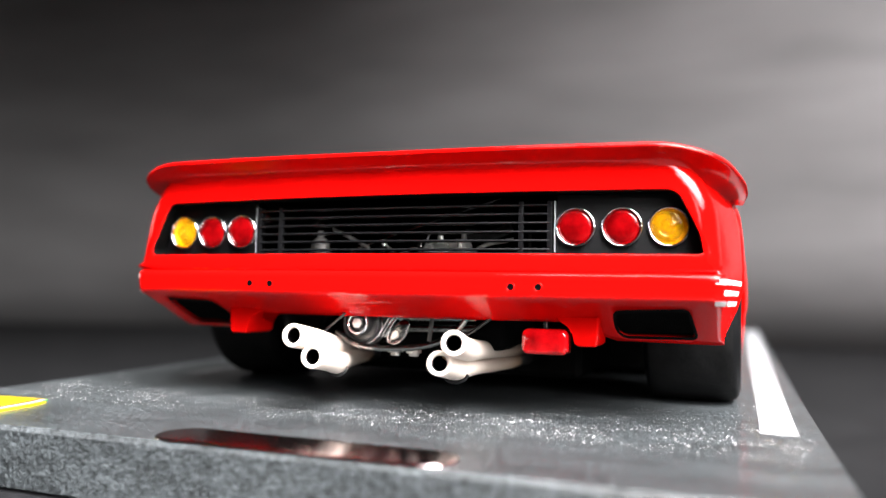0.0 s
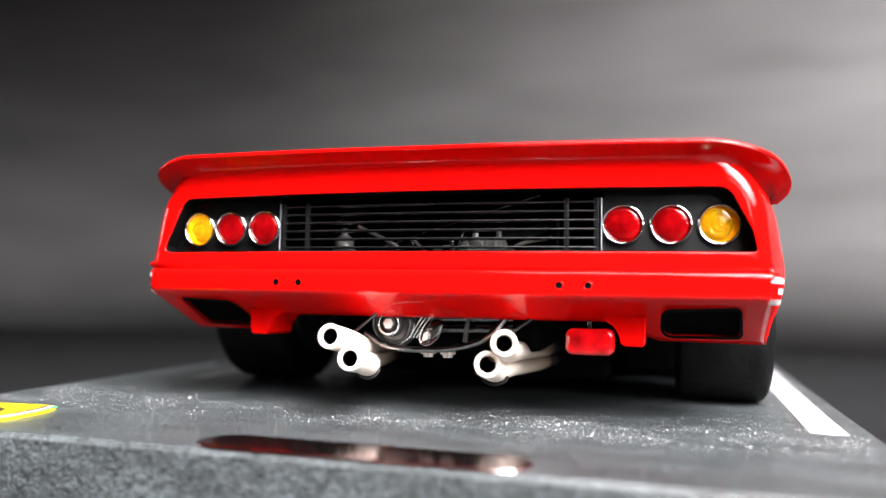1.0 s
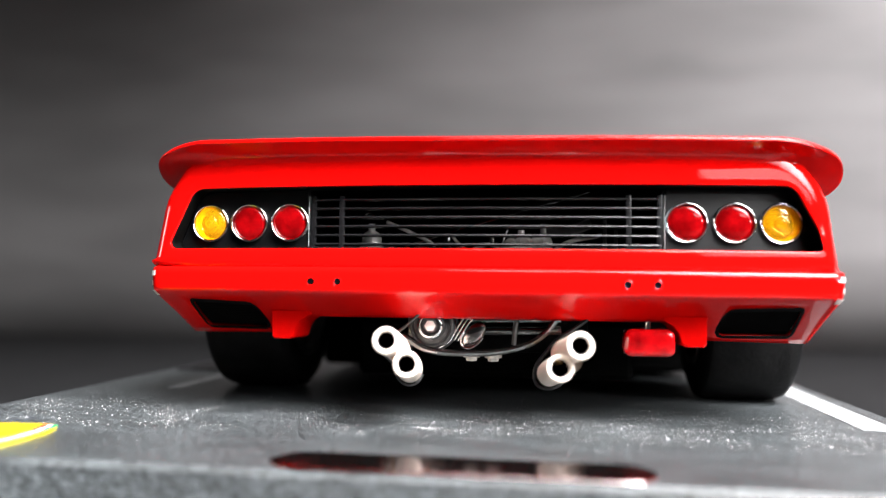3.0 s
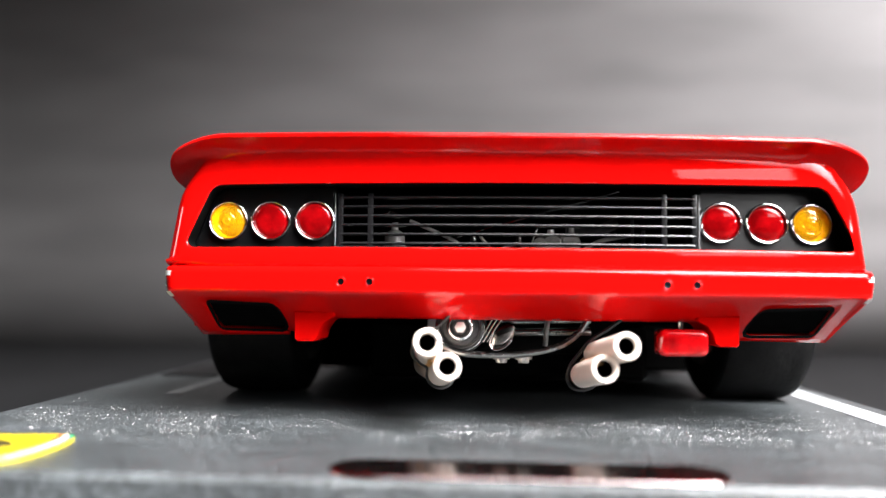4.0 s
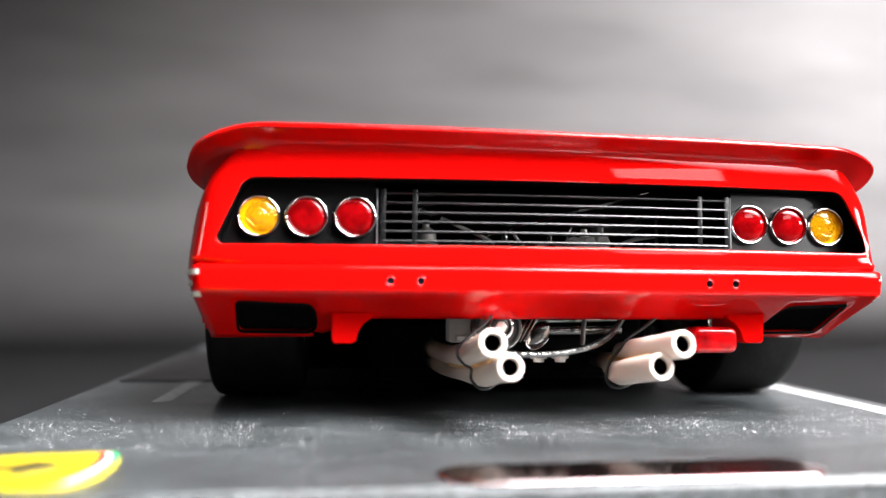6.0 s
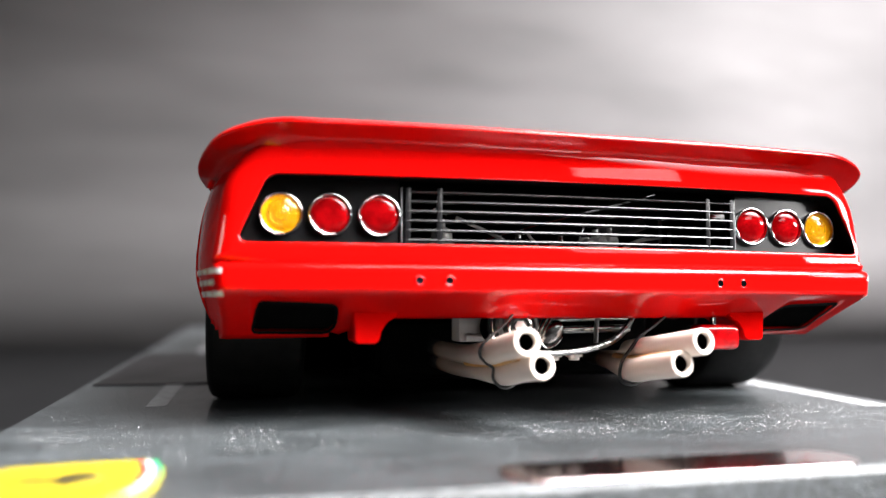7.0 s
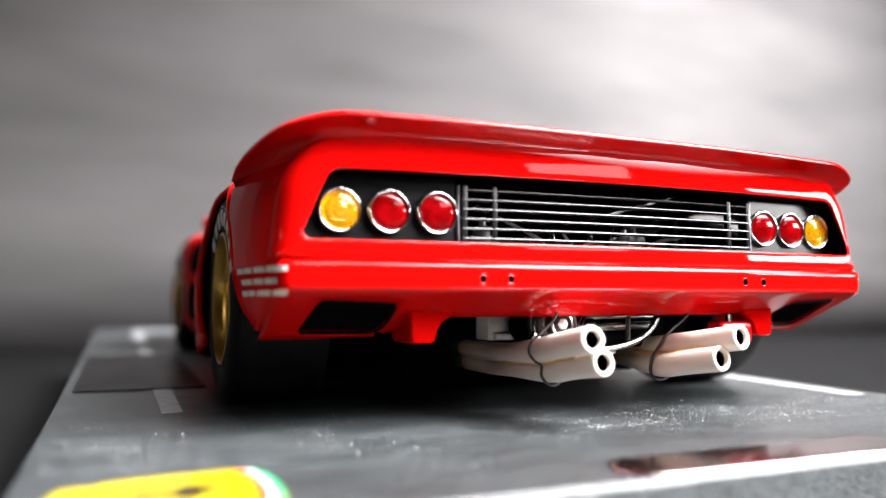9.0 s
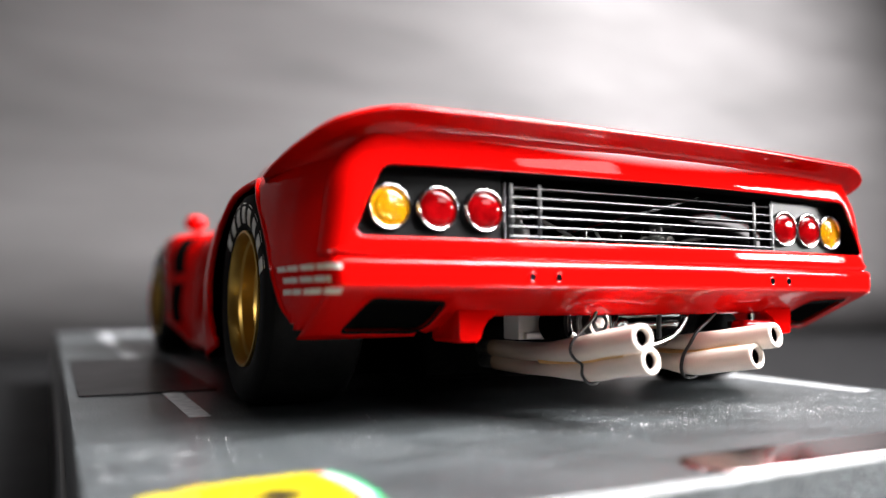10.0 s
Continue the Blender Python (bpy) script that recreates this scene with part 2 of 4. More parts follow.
room_wall("wall_left", (-1450, 0, 400), (60, 2600, 1800))
room_wall("wall_right", (1450, 0, 400), (60, 2600, 1800))
room_wall("wall_behind", (0, -1330, 400), (2840, 60, 1800))
room_wall("wall_front", (0, 1200, 400), (2840, 60, 1800))
bm = bmesh.new()
box(bm, (0, 0, 1330), (2960, 2600, 60))
tagged(part("ceiling", bm, WALL, None, "", 0), "plain dark ceiling", "ceiling", kind="structure")
bm = bmesh.new()
box(bm, (0, -65, -530), (2840, 2500, 60))
tagged(part("floor", bm, WALL, None, "", 0), "plain floor under the table", "floor", kind="structure")

# ---- display base ----
BX0, BX1, BY0, BY1 = -82.8, 67.0, -34.8, 332.0
base = thing("display_base", "grey asphalt-look display base with painted grid lines on a black plinth", "display base")


def slab(z0, z1, grow, cham):
    bm = bmesh.new()
    out = rounded([(BX0 - grow, BY0 - grow), (BX1 + grow, BY0 - grow), (BX1 + grow, BY1 + grow), (BX0 - grow, BY1 + grow)], [0.6] * 4, 3, 4)
    plate(bm, out, z0, z1, cham)
    return bm


part("slab", slab(-9.0, 0.0, 0.0, 0.7), ASPHALT, base, "grey speckled asphalt-look slab")
part("plinth", slab(-26.0, -9.6, 1.2, 0.8), PLINTH, base, "gloss black plinth under the slab")


def road_line(pts, h=0.06):
    bm = bmesh.new()
    plate(bm, [Vector(p) for p in pts], 0.004, h)
    part("painted_line", bm, ROAD_PAINT, base, "worn white painted line")


road_line([(57.9, 6.2), (60.6, 5.7), (63.3, 6.3), (66.0, 300), (60.4, 300)])
road_line([(-66.2, 30.0), (-62.9, 30.0), (-61.6, 308), (-66.0, 308)])
road_line([(-61.6, 290), (-24.0, 290), (-24.0, 308), (-61.6, 308)])

bm = bmesh.new()
plate(bm, rounded([(-80.6, 62), (-56.0, 62), (-56.0, 148), (-80.6, 148)], [0.5] * 4, 2, 3), 0.07, 0.3, 0.02)
part("smoked_plate", bm, SMOKED, base, "dark smoked glossy plate lying flat")


def nameplate():
    """A low polished bar with round ends and a domed top."""
    rings = []
    for d, z in ((0, 0.004), (0, 0.16), (0.05, 0.22), (0.13, 0.26), (0.25, 0.275), (0.5, 0.28), (1.2, 0.285), (3.4, 0.29)):
        rings.append([(*p, z) for p in rounded([(-22.2 + d, -34.4 + d), (22.6 - d, -34.4 + d), (22.6 - d, -25.6 - d), (-22.2 + d, -25.6 - d)], [4.35 - d] * 4, 10, 10)])
    bm = bmesh.new()
    vs = grid(bm, lambda i, j: Vector(rings[i][j]), len(rings), len(rings[0]), close_v=True)
    bm.faces.new(vs[-1])
    part("nameplate", bm, MIRROR_PLATE, base, "mirror-polished domed metal nameplate with round ends", 60)


nameplate()


def shield():
    """A shield lying on its side: a bowed broad end, nearly straight flanks and a narrow scrolled tip."""
    cy = -23.7
    half = [(-57.7, 0.0), (-57.75, 2.6), (-58.1, 5.0), (-58.8, 6.9), (-60.2, 8.2), (-62.0, 8.45), (-66.0, 8.2), (-70.0, 7.8), (-73.6, 7.1), (-74.6, 6.2), (-75.3, 5.7), (-76.4, 6.0), (-77.9, 5.4), (-78.8, 3.6), (-79.2, 1.4)]
    return [Vector((x, cy - y)) for x, y in half] + [Vector((x, cy + y)) for x, y in half[:0:-1]]


badge = part("badge", plate(bmesh.new(), shield(), 0.004, 0.45, 0.12), YELLOW_INK, base, "yellow enamel shield badge with red, white and green end")
for x0, x1, ink, nm in ((-58.6, -57.85, GREEN_INK, "green_band"), (-59.25, -58.65, WHITE_INK, "white_band"), (-60.1, -59.3, RED_INK, "red_band")):
    bm = bmesh.new()
    bend = lambda y: -0.052 * max(0.0, abs(y) - 1.5) ** 1.75
    ys = [-7.4 + 14.8 * k / 12 for k in range(13)]
    plate(bm, [Vector((x1 + bend(y), y - 23.7)) for y in ys] + [Vector((x0 + bend(y), y - 23.7)) for y in ys[::-1]], 0.40, 0.50)
    part(nm, bm, ink, badge)
bm = bmesh.new()
plate(bm, [Vector(p) for p in [(-72.5, -23.5), (-70.6, -22.3), (-68.6, -22.7), (-66.6, -20.6), (-64.6, -21.4), (-63.4, -23.4), (-64.8, -24.4), (-66.8, -26.6), (-68.0, -24.6), (-71.2, -24.8)]], 0.40, 0.52)
part("emblem", bm, BLACK_INK, badge, "plain dark blot on the badge")

# ---- model car ----
car = thing("model_car", "gloss red scale model racing coupe with gold wheels and white exhausts", "model car")
car.matrix_world = pose(0, -0.016, 0) @ pose(0, 0, 0, -0.9) @ pose(0, 0.016, 0)
RAKE = math.tan(radians(0.9))
LAMP_Z, AXLE_R, AXLE_F, TYRE_R = 31.3, (40.0, 18.3 + 56.0 * RAKE), (179.0, 17.2 + 195.0 * RAKE), 18.3
SHIFT = -0.45


def interp(x, xs, ys):
    return float(np.interp(x, xs, ys))


def bow(x):
    return 3.8 * (x / 53.0) ** 2


def tail_y(x, z):
    """The rear face: bowed in plan, leaning forward under the bumper's crease."""
    b = interp(z, (12, 20, 20.3, 23.9, 24.05, 27, 36.5, 38, 41, 43), (11.2, -5.7, -5.75, -5.52, -5.22, -4.92, -4.2, -4.09, -3.8, -3.5))
    return b + bow(x)


TAIL_OUT = [(-55.1, 23.9), (53.3, 23.9), (51.6, 42.2), (-52.7, 42.2)]
TAIL_RAD = [0.9, 1.5, 10.0, 10.0]
HOLE = [(-51.3, 26.9), (51.2, 26.9), (46.3, 36.7), (-47.0, 36.7)]
HOLE_RAD = [1.1, 1.1, 2.6, 2.6]


def inset(loop, d):
    n = len(loop)
    out = []
    for i, p in enumerate(loop):
        t = loop[(i + 1) % n] - loop[i - 1]
        out.append(p + Vector((-t.y, t.x)).normalized() * d)
    return out


def rear_panel():
    o, h = rounded(TAIL_OUT, TAIL_RAD, 24, 8), rounded(HOLE, HOLE_RAD, 24, 8)
    def ring(d):
        out = []
        for p, q in zip(o, inset(o, d)):
            out.append(Vector((q.x, p.y + (q.y - p.y) * min(1.0, max(0.38, (p.y - 23.72) / 2.5)))))
        return out
    rings = [(ring(1.1), 5.2), (ring(0.3), 4.2), (ring(0.28), 3.2), (ring(0.42), 2.3), (ring(0.75), 1.55), (ring(1.2), 0.9), (ring(1.9), 0.35), (ring(2.8), 0.0)]
    big = inset(h, -0.25)
    a = ring(2.8)
    rings += [([p.lerp(q, k) for p, q in zip(a, big)], 0.0) for k in (0.33, 0.66, 1.0)]
    rings += [(inset(h, -0.08), 0.04), (h, 0.16), (h, 0.35)]
    bm = bmesh.new()
    soft = lambda p, k: k * max(interp(p.y, (24.1, 24.4, 26.5), (0.12, 0.2, 1.0)), interp(abs(p.x), (50.5, 53), (0.0, 1.0))) * interp(p.y, (38.5, 41.5), (1.0, 0.08))
    grid(bm, lambda i, j: Vector((rings[i][0][j].x, tail_y(*rings[i][0][j]) + (soft(o[j], rings[i][1]) if i < 8 else rings[i][1]), rings[i][0][j].y)), len(rings), len(o), close_v=True)
    panel = part("rear_panel", bm, RED, car, "gloss red rear panel framing the lamps and grille", 50)
    bm = bmesh.new()
    deep = [(inset(h, 0.01), 0.34), (inset(h, 0.02), 2.4), (inset(h, 0.02), 4.6)]
    grid(bm, lambda i, j: Vector((deep[i][0][j].x, tail_y(*deep[i][0][j]) + deep[i][1], deep[i][0][j].y)), 3, len(h), close_v=True)
    part("opening_trim", bm, BLACK_MATT, panel, "black inner edge of the opening", 50)


def section_points(ctrl, n):
    p = smooth_path([(x, 0, z) for x, z in ctrl], 200)
    d = [0.0]
    for a, b in zip(p, p[1:]):
        d.append(d[-1] + (b - a).length)
    d = np.array(d) / d[-1]
    u = np.linspace(0, 1, n)
    return np.interp(u, d, [q.x for q in p]), np.interp(u, d, [q.z for q in p])


# stations along the car: half profiles from the sill to the centre line
STATIONS = [
    (0, [(53.3, 12.6), (53.3, 17), (53.7, 20.5), (54.1, 24.0), (53.7, 28.0), (52.8, 33.0), (50.6, 37.9), (45.2, 41.3), (30, 41.9), (0, 41.9)]),
    (16, [(53.6, 12.6), (54.6, 17), (55.6, 20.5), (56.2, 23.6), (55.9, 28.5), (55.0, 34.4), (53.0, 38.8), (47.0, 42.0), (30, 43.0), (0, 43.2)]),
    (32, [(53.5, 12.6), (55.6, 17), (56.5, 20.5), (57.0, 24.0), (57.0, 29.0), (56.2, 34.2), (54.0, 38.6), (48.0, 42.0), (30, 44.5), (0, 45.0)]),
    (48, [(55.0, 12.6), (56.2, 17), (57.0, 20.5), (57.2, 24.0), (57.2, 29.0), (56.4, 34.6), (54.2, 39.0), (48.0, 42.2), (30, 46.0), (0, 47.0)]),
    (66, [(56.4, 8), (57.0, 14), (57.2, 19), (57.0, 24.0), (56.2, 29.0), (54.6, 34.5), (52.0, 38.6), (45.0, 42.2), (30, 49.0), (0, 52.0)]),
    (80, [(54.0, 6), (54.0, 12), (53.4, 18), (52.2, 24.0), (50.8, 29.0), (49.6, 34.0), (47.0, 38.4), (40.0, 43.0), (30, 53.0), (0, 57.0)]),
    (96, [(47.5, 6), (47.2, 12), (46.6, 18), (46.0, 24.0), (45.4, 29.0), (44.6, 34.0), (42.6, 38.0), (37.0, 45.0), (29, 57.0), (0, 61.0)]),
    (125, [(46.0, 6), (46.0, 12), (45.6, 18), (45.0, 24.0), (44.4, 29.0), (43.6, 33.5), (41.8, 37.6), (36.0, 46.0), (29, 58.5), (0, 62.0)]),
    (146, [(47.0, 6), (47.0, 12), (46.6, 18), (46.2, 24.0), (45.8, 29.0), (45.0, 33.6), (43.2, 37.6), (37.0, 43.0), (28, 50.0), (0, 54.0)]),
    (158, [(52.5, 13), (53.0, 15), (53.4, 18), (53.6, 24.0), (53.4, 29.0), (52.8, 35.0), (50.0, 40.2), (42.0, 41.0), (28, 41.5), (0, 43.0)]),
    (179, [(53.5, 11), (54.2, 15), (54.8, 19), (55.0, 24.0), (54.8, 29.0), (54.0, 35.5), (51.0, 40.0), (43.0, 40.0), (28, 37.5), (0, 38.0)]),
    (200, [(52.5, 7), (53.2, 12), (53.8, 17), (53.8, 22.0), (53.0, 27.0), (51.5, 31.5), (48.0, 34.0), (40.0, 34.4), (28, 33.0), (0, 33.0)]),
    (220, [(49.0, 6), (50.0, 10), (50.4, 14), (50.2, 18.0), (49.4, 21.5), (47.6, 24.5), (44.0, 26.4), (36.0, 27.0), (24, 27.4), (0, 27.6)]),
    (237, [(40.0, 7), (41.5, 9), (42.0, 11), (42.0, 13.0), (41.6, 14.8), (40.2, 16.4), (37.0, 17.6), (30.0, 18.2), (20, 18.6), (0, 19.0)]),
]


def body_point_table(ny, nv):
    ys = np.concatenate([np.linspace(0, 80, int(ny * 0.55)), np.linspace(80, 237, ny - int(ny * 0.55) + 1)[1:]])
    st = [(y, *section_points(c, nv)) for y, c in STATIONS]
    X = np.array([[np.interp(y, [s[0] for s in st], [s[1][v] for s in st]) for v in range(nv)] for y in ys])
    Z = np.array([[np.interp(y, [s[0] for s in st], [s[2][v] for s in st]) for v in range(nv)] for y in ys])
    for _ in range(3):
        X[1:-1] = (X[:-2] + 2 * X[1:-1] + X[2:]) / 4
        Z[1:-1] = (Z[:-2] + 2 * Z[1:-1] + Z[2:]) / 4
    return ys, X, Z


NV = 90
YS, BODY_X, BODY_Z = body_point_table(150, NV)


def body_y(y, x, z):
    f = max(0.0, 1 - y / 26.0)
    return y + f * (tail_y(x, z) + 0.9)


def pull(y, z):
    """How far the shell's flank turns in behind the rear panel, and less behind the bumper."""
    upper = interp(y, (0, 0.6, 1.4, 2.4, 3.6, 6.5), (2.0, 1.6, 1.1, 0.65, 0.28, 0.0))
    lower = interp(y, (0, 1.4, 2.4, 3.6), (0.7, 0.35, 0.12, 0.0))
    return lower + (upper - lower) * interp(z, (23.6, 24.4), (0.0, 1.0))


def swell(side, y):
    """The near-side rear wing is widened a little to fit the camera's view."""
    return interp(y, (2, 9, 66, 84), (0.0, 0.75, 0.75, 0.0)) if side < 0 else 0.0


def flank_x(y, z):
    """The half width of the body at a place along it."""
    i = int(np.argmin(np.abs(YS - y)))
    out = []
    for k in (max(0, i - 1), i, min(len(YS) - 1, i + 1)):
        wide = BODY_X[k] > 40
        order = np.argsort(BODY_Z[k][wide])
        out.append((YS[k], float(np.interp(z, BODY_Z[k][wide][order], BODY_X[k][wide][order]))))
    return float(np.interp(y, [a for a, _ in out], [b for _, b in out]))


ARCH_R = 20.3


def arch_rear(z):
    """Where the rear wheel arch's trailing edge runs."""
    return interp(z, (12.6, 13.8, 15, 17, 22.4, 25.4, 28, 30.5, 33), (10.0, 11.8, 13.8, 15.6, 15.9, 17.1, 19.1, 21.8, 25.0))


def arch_lip():
    """A rounded red bead round each rear wheel arch."""
    curve = [(arch_rear(z), z) for z in (14.7, 17, 19.5, 22.4, 25.4, 28, 30.5)]
    curve += [(AXLE_R[0] - ARCH_R * math.cos(radians(a)), AXLE_R[1] + ARCH_R * math.sin(radians(a))) for a in range(48, 190, 8)]
    for s in (-1, 1):
        pts = []
        for y, z in curve:
            lo, hi = 0.0, 70.0
            for _ in range(30):
                m = (lo + hi) / 2
                if body_y(m, flank_x(m, z), z) < y:
                    lo = m
                else:
                    hi = m
            pts.append((s * (flank_x(lo, z) + swell(s, lo) - 0.35) + SHIFT, y, z))
        bm = bmesh.new()
        tube(bm, smooth_path(pts, 70), [0.3 + 0.3 * min(1.0, k / 5) for k in range(70)], 10)
        part("arch_lip", bm, RED, car, "rounded red wheel arch lip", 60)


def body_shell():
    bm = bmesh.new()
    n = len(YS)

    def at(i, j):
        side, v = (-1, j) if j < NV else (1, 2 * NV - 2 - j)
        x, z = side * BODY_X[i][v], BODY_Z[i][v]
        x -= pull(YS[i], z) * max(-1.0, min(1.0, x / 40))
        x += side * swell(side, YS[i]) * max(0.0, min(1.0, (abs(x) - 30) / 20))
        return Vector((x, body_y(YS[i], x, z), z))
    vs = grid(bm, at, n, 2 * NV - 1)
    bm.faces.new(vs[-1])
    for (cy, cz), r in ((AXLE_R, ARCH_R), (AXLE_F, 19.8)):
        rear = cy == AXLE_R[0]

        def inside(p):
            if abs(p.x) < 40:
                return False
            if rear and p.y < cy and p.z < 33:
                return p.y > arch_rear(p.z) or p.z < 14.3
            return math.hypot(p.y - cy, p.z - cz) < r
        bmesh.ops.delete(bm, geom=[f for f in bm.faces if inside(f.calc_center_median())], context="FACES")
        for v in bm.verts:
            if not v.is_boundary or abs(v.co.x) < 40 or v.co.z < 12.9:
                continue
            if rear and v.co.y < cy and v.co.z < 33:
                if abs(v.co.y - arch_rear(v.co.z)) < 1.2:
                    v.co.y = arch_rear(v.co.z)
            elif abs(math.hypot(v.co.y - cy, v.co.z - cz) - r) < 2.2 and v.co.z > 13.2:
                d = Vector((v.co.y - cy, v.co.z - cz)).normalized() * r
                v.co.y, v.co.z = cy + d.x, cz + d.y
    bmesh.ops.remove_doubles(bm, verts=bm.verts, dist=0.06)
    bmesh.ops.dissolve_degenerate(bm, edges=bm.edges, dist=0.02)
    ob = part("body_shell", bm, RED, car, "gloss red wide-arched body shell", 40)
    sol = ob.modifiers.new("thickness", "SOLIDIFY")
    sol.thickness, sol.offset = 0.0008, -1
    ob.data.materials.append(BLACK_MATT)
    sol.material_offset = 1
    ob.location.x = SHIFT * K
    return ob


VENT = [(-47.9, 18.6), (-36.9, 18.15), (-36.5, 13.9), (-48.8, 14.0)]


def vent_outline(n=4):
    return rounded([(x, z) for x, z in VENT], [0.8, 1.2, 1.5, 0.6], n, 4)


def lower_rear():
    """The bumper band and the slanted valance under it."""
    bm = bmesh.new()
    cols = 161

    def low(x):
        a = abs(x)
        return interp(a, (0, 28.0, 30.5, 34.0, 35.0, 51), (16.2, 16.2, 15.2, 13.6, 13.2, 12.9))
    zs = [23.85, 24.04, 24.06, 24.03, 23.95, 23.82, 23.62, 23.36, 23.0, 22.4, 21.6, 20.9, 20.6, 20.4, 20.22, 20.06, 19.9, 19.7, 19.4]
    dy = [2.4, 1.4, 0.75, 0.5, 0.32, 0.18, 0.04, -0.08, -0.1, -0.06, 0, 0, 0.04, 0.1, 0.18, 0.25, 0.22, 0.12, 0.03]
    rows = len(zs) + 8

    def at(i, j):
        s = -1 + 2 * j / (cols - 1)
        if i < len(zs):
            z, d = zs[i], dy[i]
        else:
            z, d = zs[-1] + (low(s * 51) - zs[-1]) * (i - len(zs) + 1) / 8, 0
        half = interp(z, (12, 15, 17, 19, 20.5, 22.6, 23.3), (53.3, 53.3, 53.4, 53.6, 53.8, 54.1, 54.1))
        x = s * half + SHIFT
        edge = max(0.0, abs(x - SHIFT) - half + 2.2) / 2.2
        return Vector((x, tail_y(x, z) + d + 2.0 * edge ** 2.6, z))
    grid(bm, at, rows, cols)
    for side in (-1, 1):
        gone = [f for f in bm.faces if vent_inside(side * f.calc_center_median().x, f.calc_center_median().z)]
        bmesh.ops.delete(bm, geom=gone, context="FACES")
        edge = [Vector((side * p.x, p.y)) for p in vent_outline(14)]
        for v in bm.verts:
            if v.is_boundary and 36.2 < -side * v.co.x < 50.0 and 13.3 < v.co.z < 19.3 and abs(v.co.x) < 49.6 and v.co.z > low(v.co.x) + 0.15:
                q = min(edge, key=lambda e: (e.x - v.co.x) ** 2 + (e.y - v.co.z) ** 2)
                if (q - Vector((v.co.x, v.co.z))).length < 1.3:
                    v.co.x, v.co.z = q.x, q.y
                    v.co.y = tail_y(q.x, q.y)
    bmesh.ops.remove_doubles(bm, verts=bm.verts, dist=0.02)
    ob = part("bumper", bm, RED, car, "gloss red rear bumper and valance", 42)
    sol = ob.modifiers.new("thickness", "SOLIDIFY")
    sol.thickness, sol.offset = 0.0007, -1


def vent_inside(x, z):
    return -48.3 < x < -36.7 and 13.9 < z < 18.4


def spoiler():
    """A ducktail lip across the tail: a thin rounded edge over an undercut face, running down on to the rear wings."""
    low = smooth_path([(-55.3, 24, 36.6), (-53.4, 14, 36.2), (-50.9, 5, 37.0), (-47.8, 0.8, 39.2), (-43.6, -1.5, 40.95), (-38, -2.2, 41.4), (-20, -3.6, 41.45), (0, -4.1, 41.45)], 60)
    lip = smooth_path([(-56.3, 24, 37.4), (-56.9, 14, 38.05), (-56.0, 6, 39.35), (-53.0, -0.6, 41.3), (-46.5, -3.9, 42.9), (-38, -5.0, 43.05), (-20, -6.35, 43.0), (0, -6.9, 42.9)], 60)
    top = [p + Vector((0.05, 0.25, interp(-p.x, (40, 52.6, 56.6), (0.7, 0.6, 0.4)))) for p in lip]
    back = smooth_path([(-55.0, 26, 38.6), (-53.6, 18, 39.8), (-52.0, 12, 41.0), (-49, 8, 42.4), (-44, 6, 43.6), (-36, 5.5, 43.8), (-20, 5, 43.7), (0, 5, 43.7)], 60)
    rings = []
    for a, b, c, d in zip(low, lip, top, back):
        m1 = a.lerp(b, 0.5) + Vector((0.9, 0.4, 0.5)) * interp(-a.x, (42, 49), (0.0, 1.0)) + Vector((0, 0.08, 0.08))
        o = Vector((-0.5, -0.8, 0)) if a.x < -44 else Vector((0, -1, 0))
        rings.append([a + Vector((0.2, 0.6, -1.9)), a + Vector((0.1, 0.36, -1.1)), a + Vector((0, 0.25, -0.5)), a + Vector((0, 0.1, -0.18)), a, a.lerp(m1, 0.5), m1, m1.lerp(b, 0.6), m1.lerp(b, 0.9), b.lerp(c, 0.05) + o * 0.05, b.lerp(c, 0.18) + o * 0.12, b.lerp(c, 0.5) + o * 0.14, b.lerp(c, 0.82) + o * 0.10, b.lerp(c, 0.95) + o * 0.03, c, c.lerp(d, 0.15), c.lerp(d, 0.5) + Vector((0, 0, 0.15)), d, d - Vector((0, -0.5, 2.5))])
    mirror = [[Vector((-p.x, p.y, p.z)) for p in r] for r in rings[-2::-1]]
    rings = rings + mirror
    bm = bmesh.new()
    vs = grid(bm, lambda i, j: rings[i][j], len(rings), len(rings[0]))
    bm.faces.new(vs[0])
    bm.faces.new(vs[-1][::-1])
    for v in bm.verts:
        v.co.z -= 0.008 * v.co.x
    ob = part("spoiler", bm, RED, car, "gloss red ducktail spoiler lip", 60)
    ob.location.x = SHIFT * K


body_shell()
arch_lip()
rear_panel()
lower_rear()
spoiler()


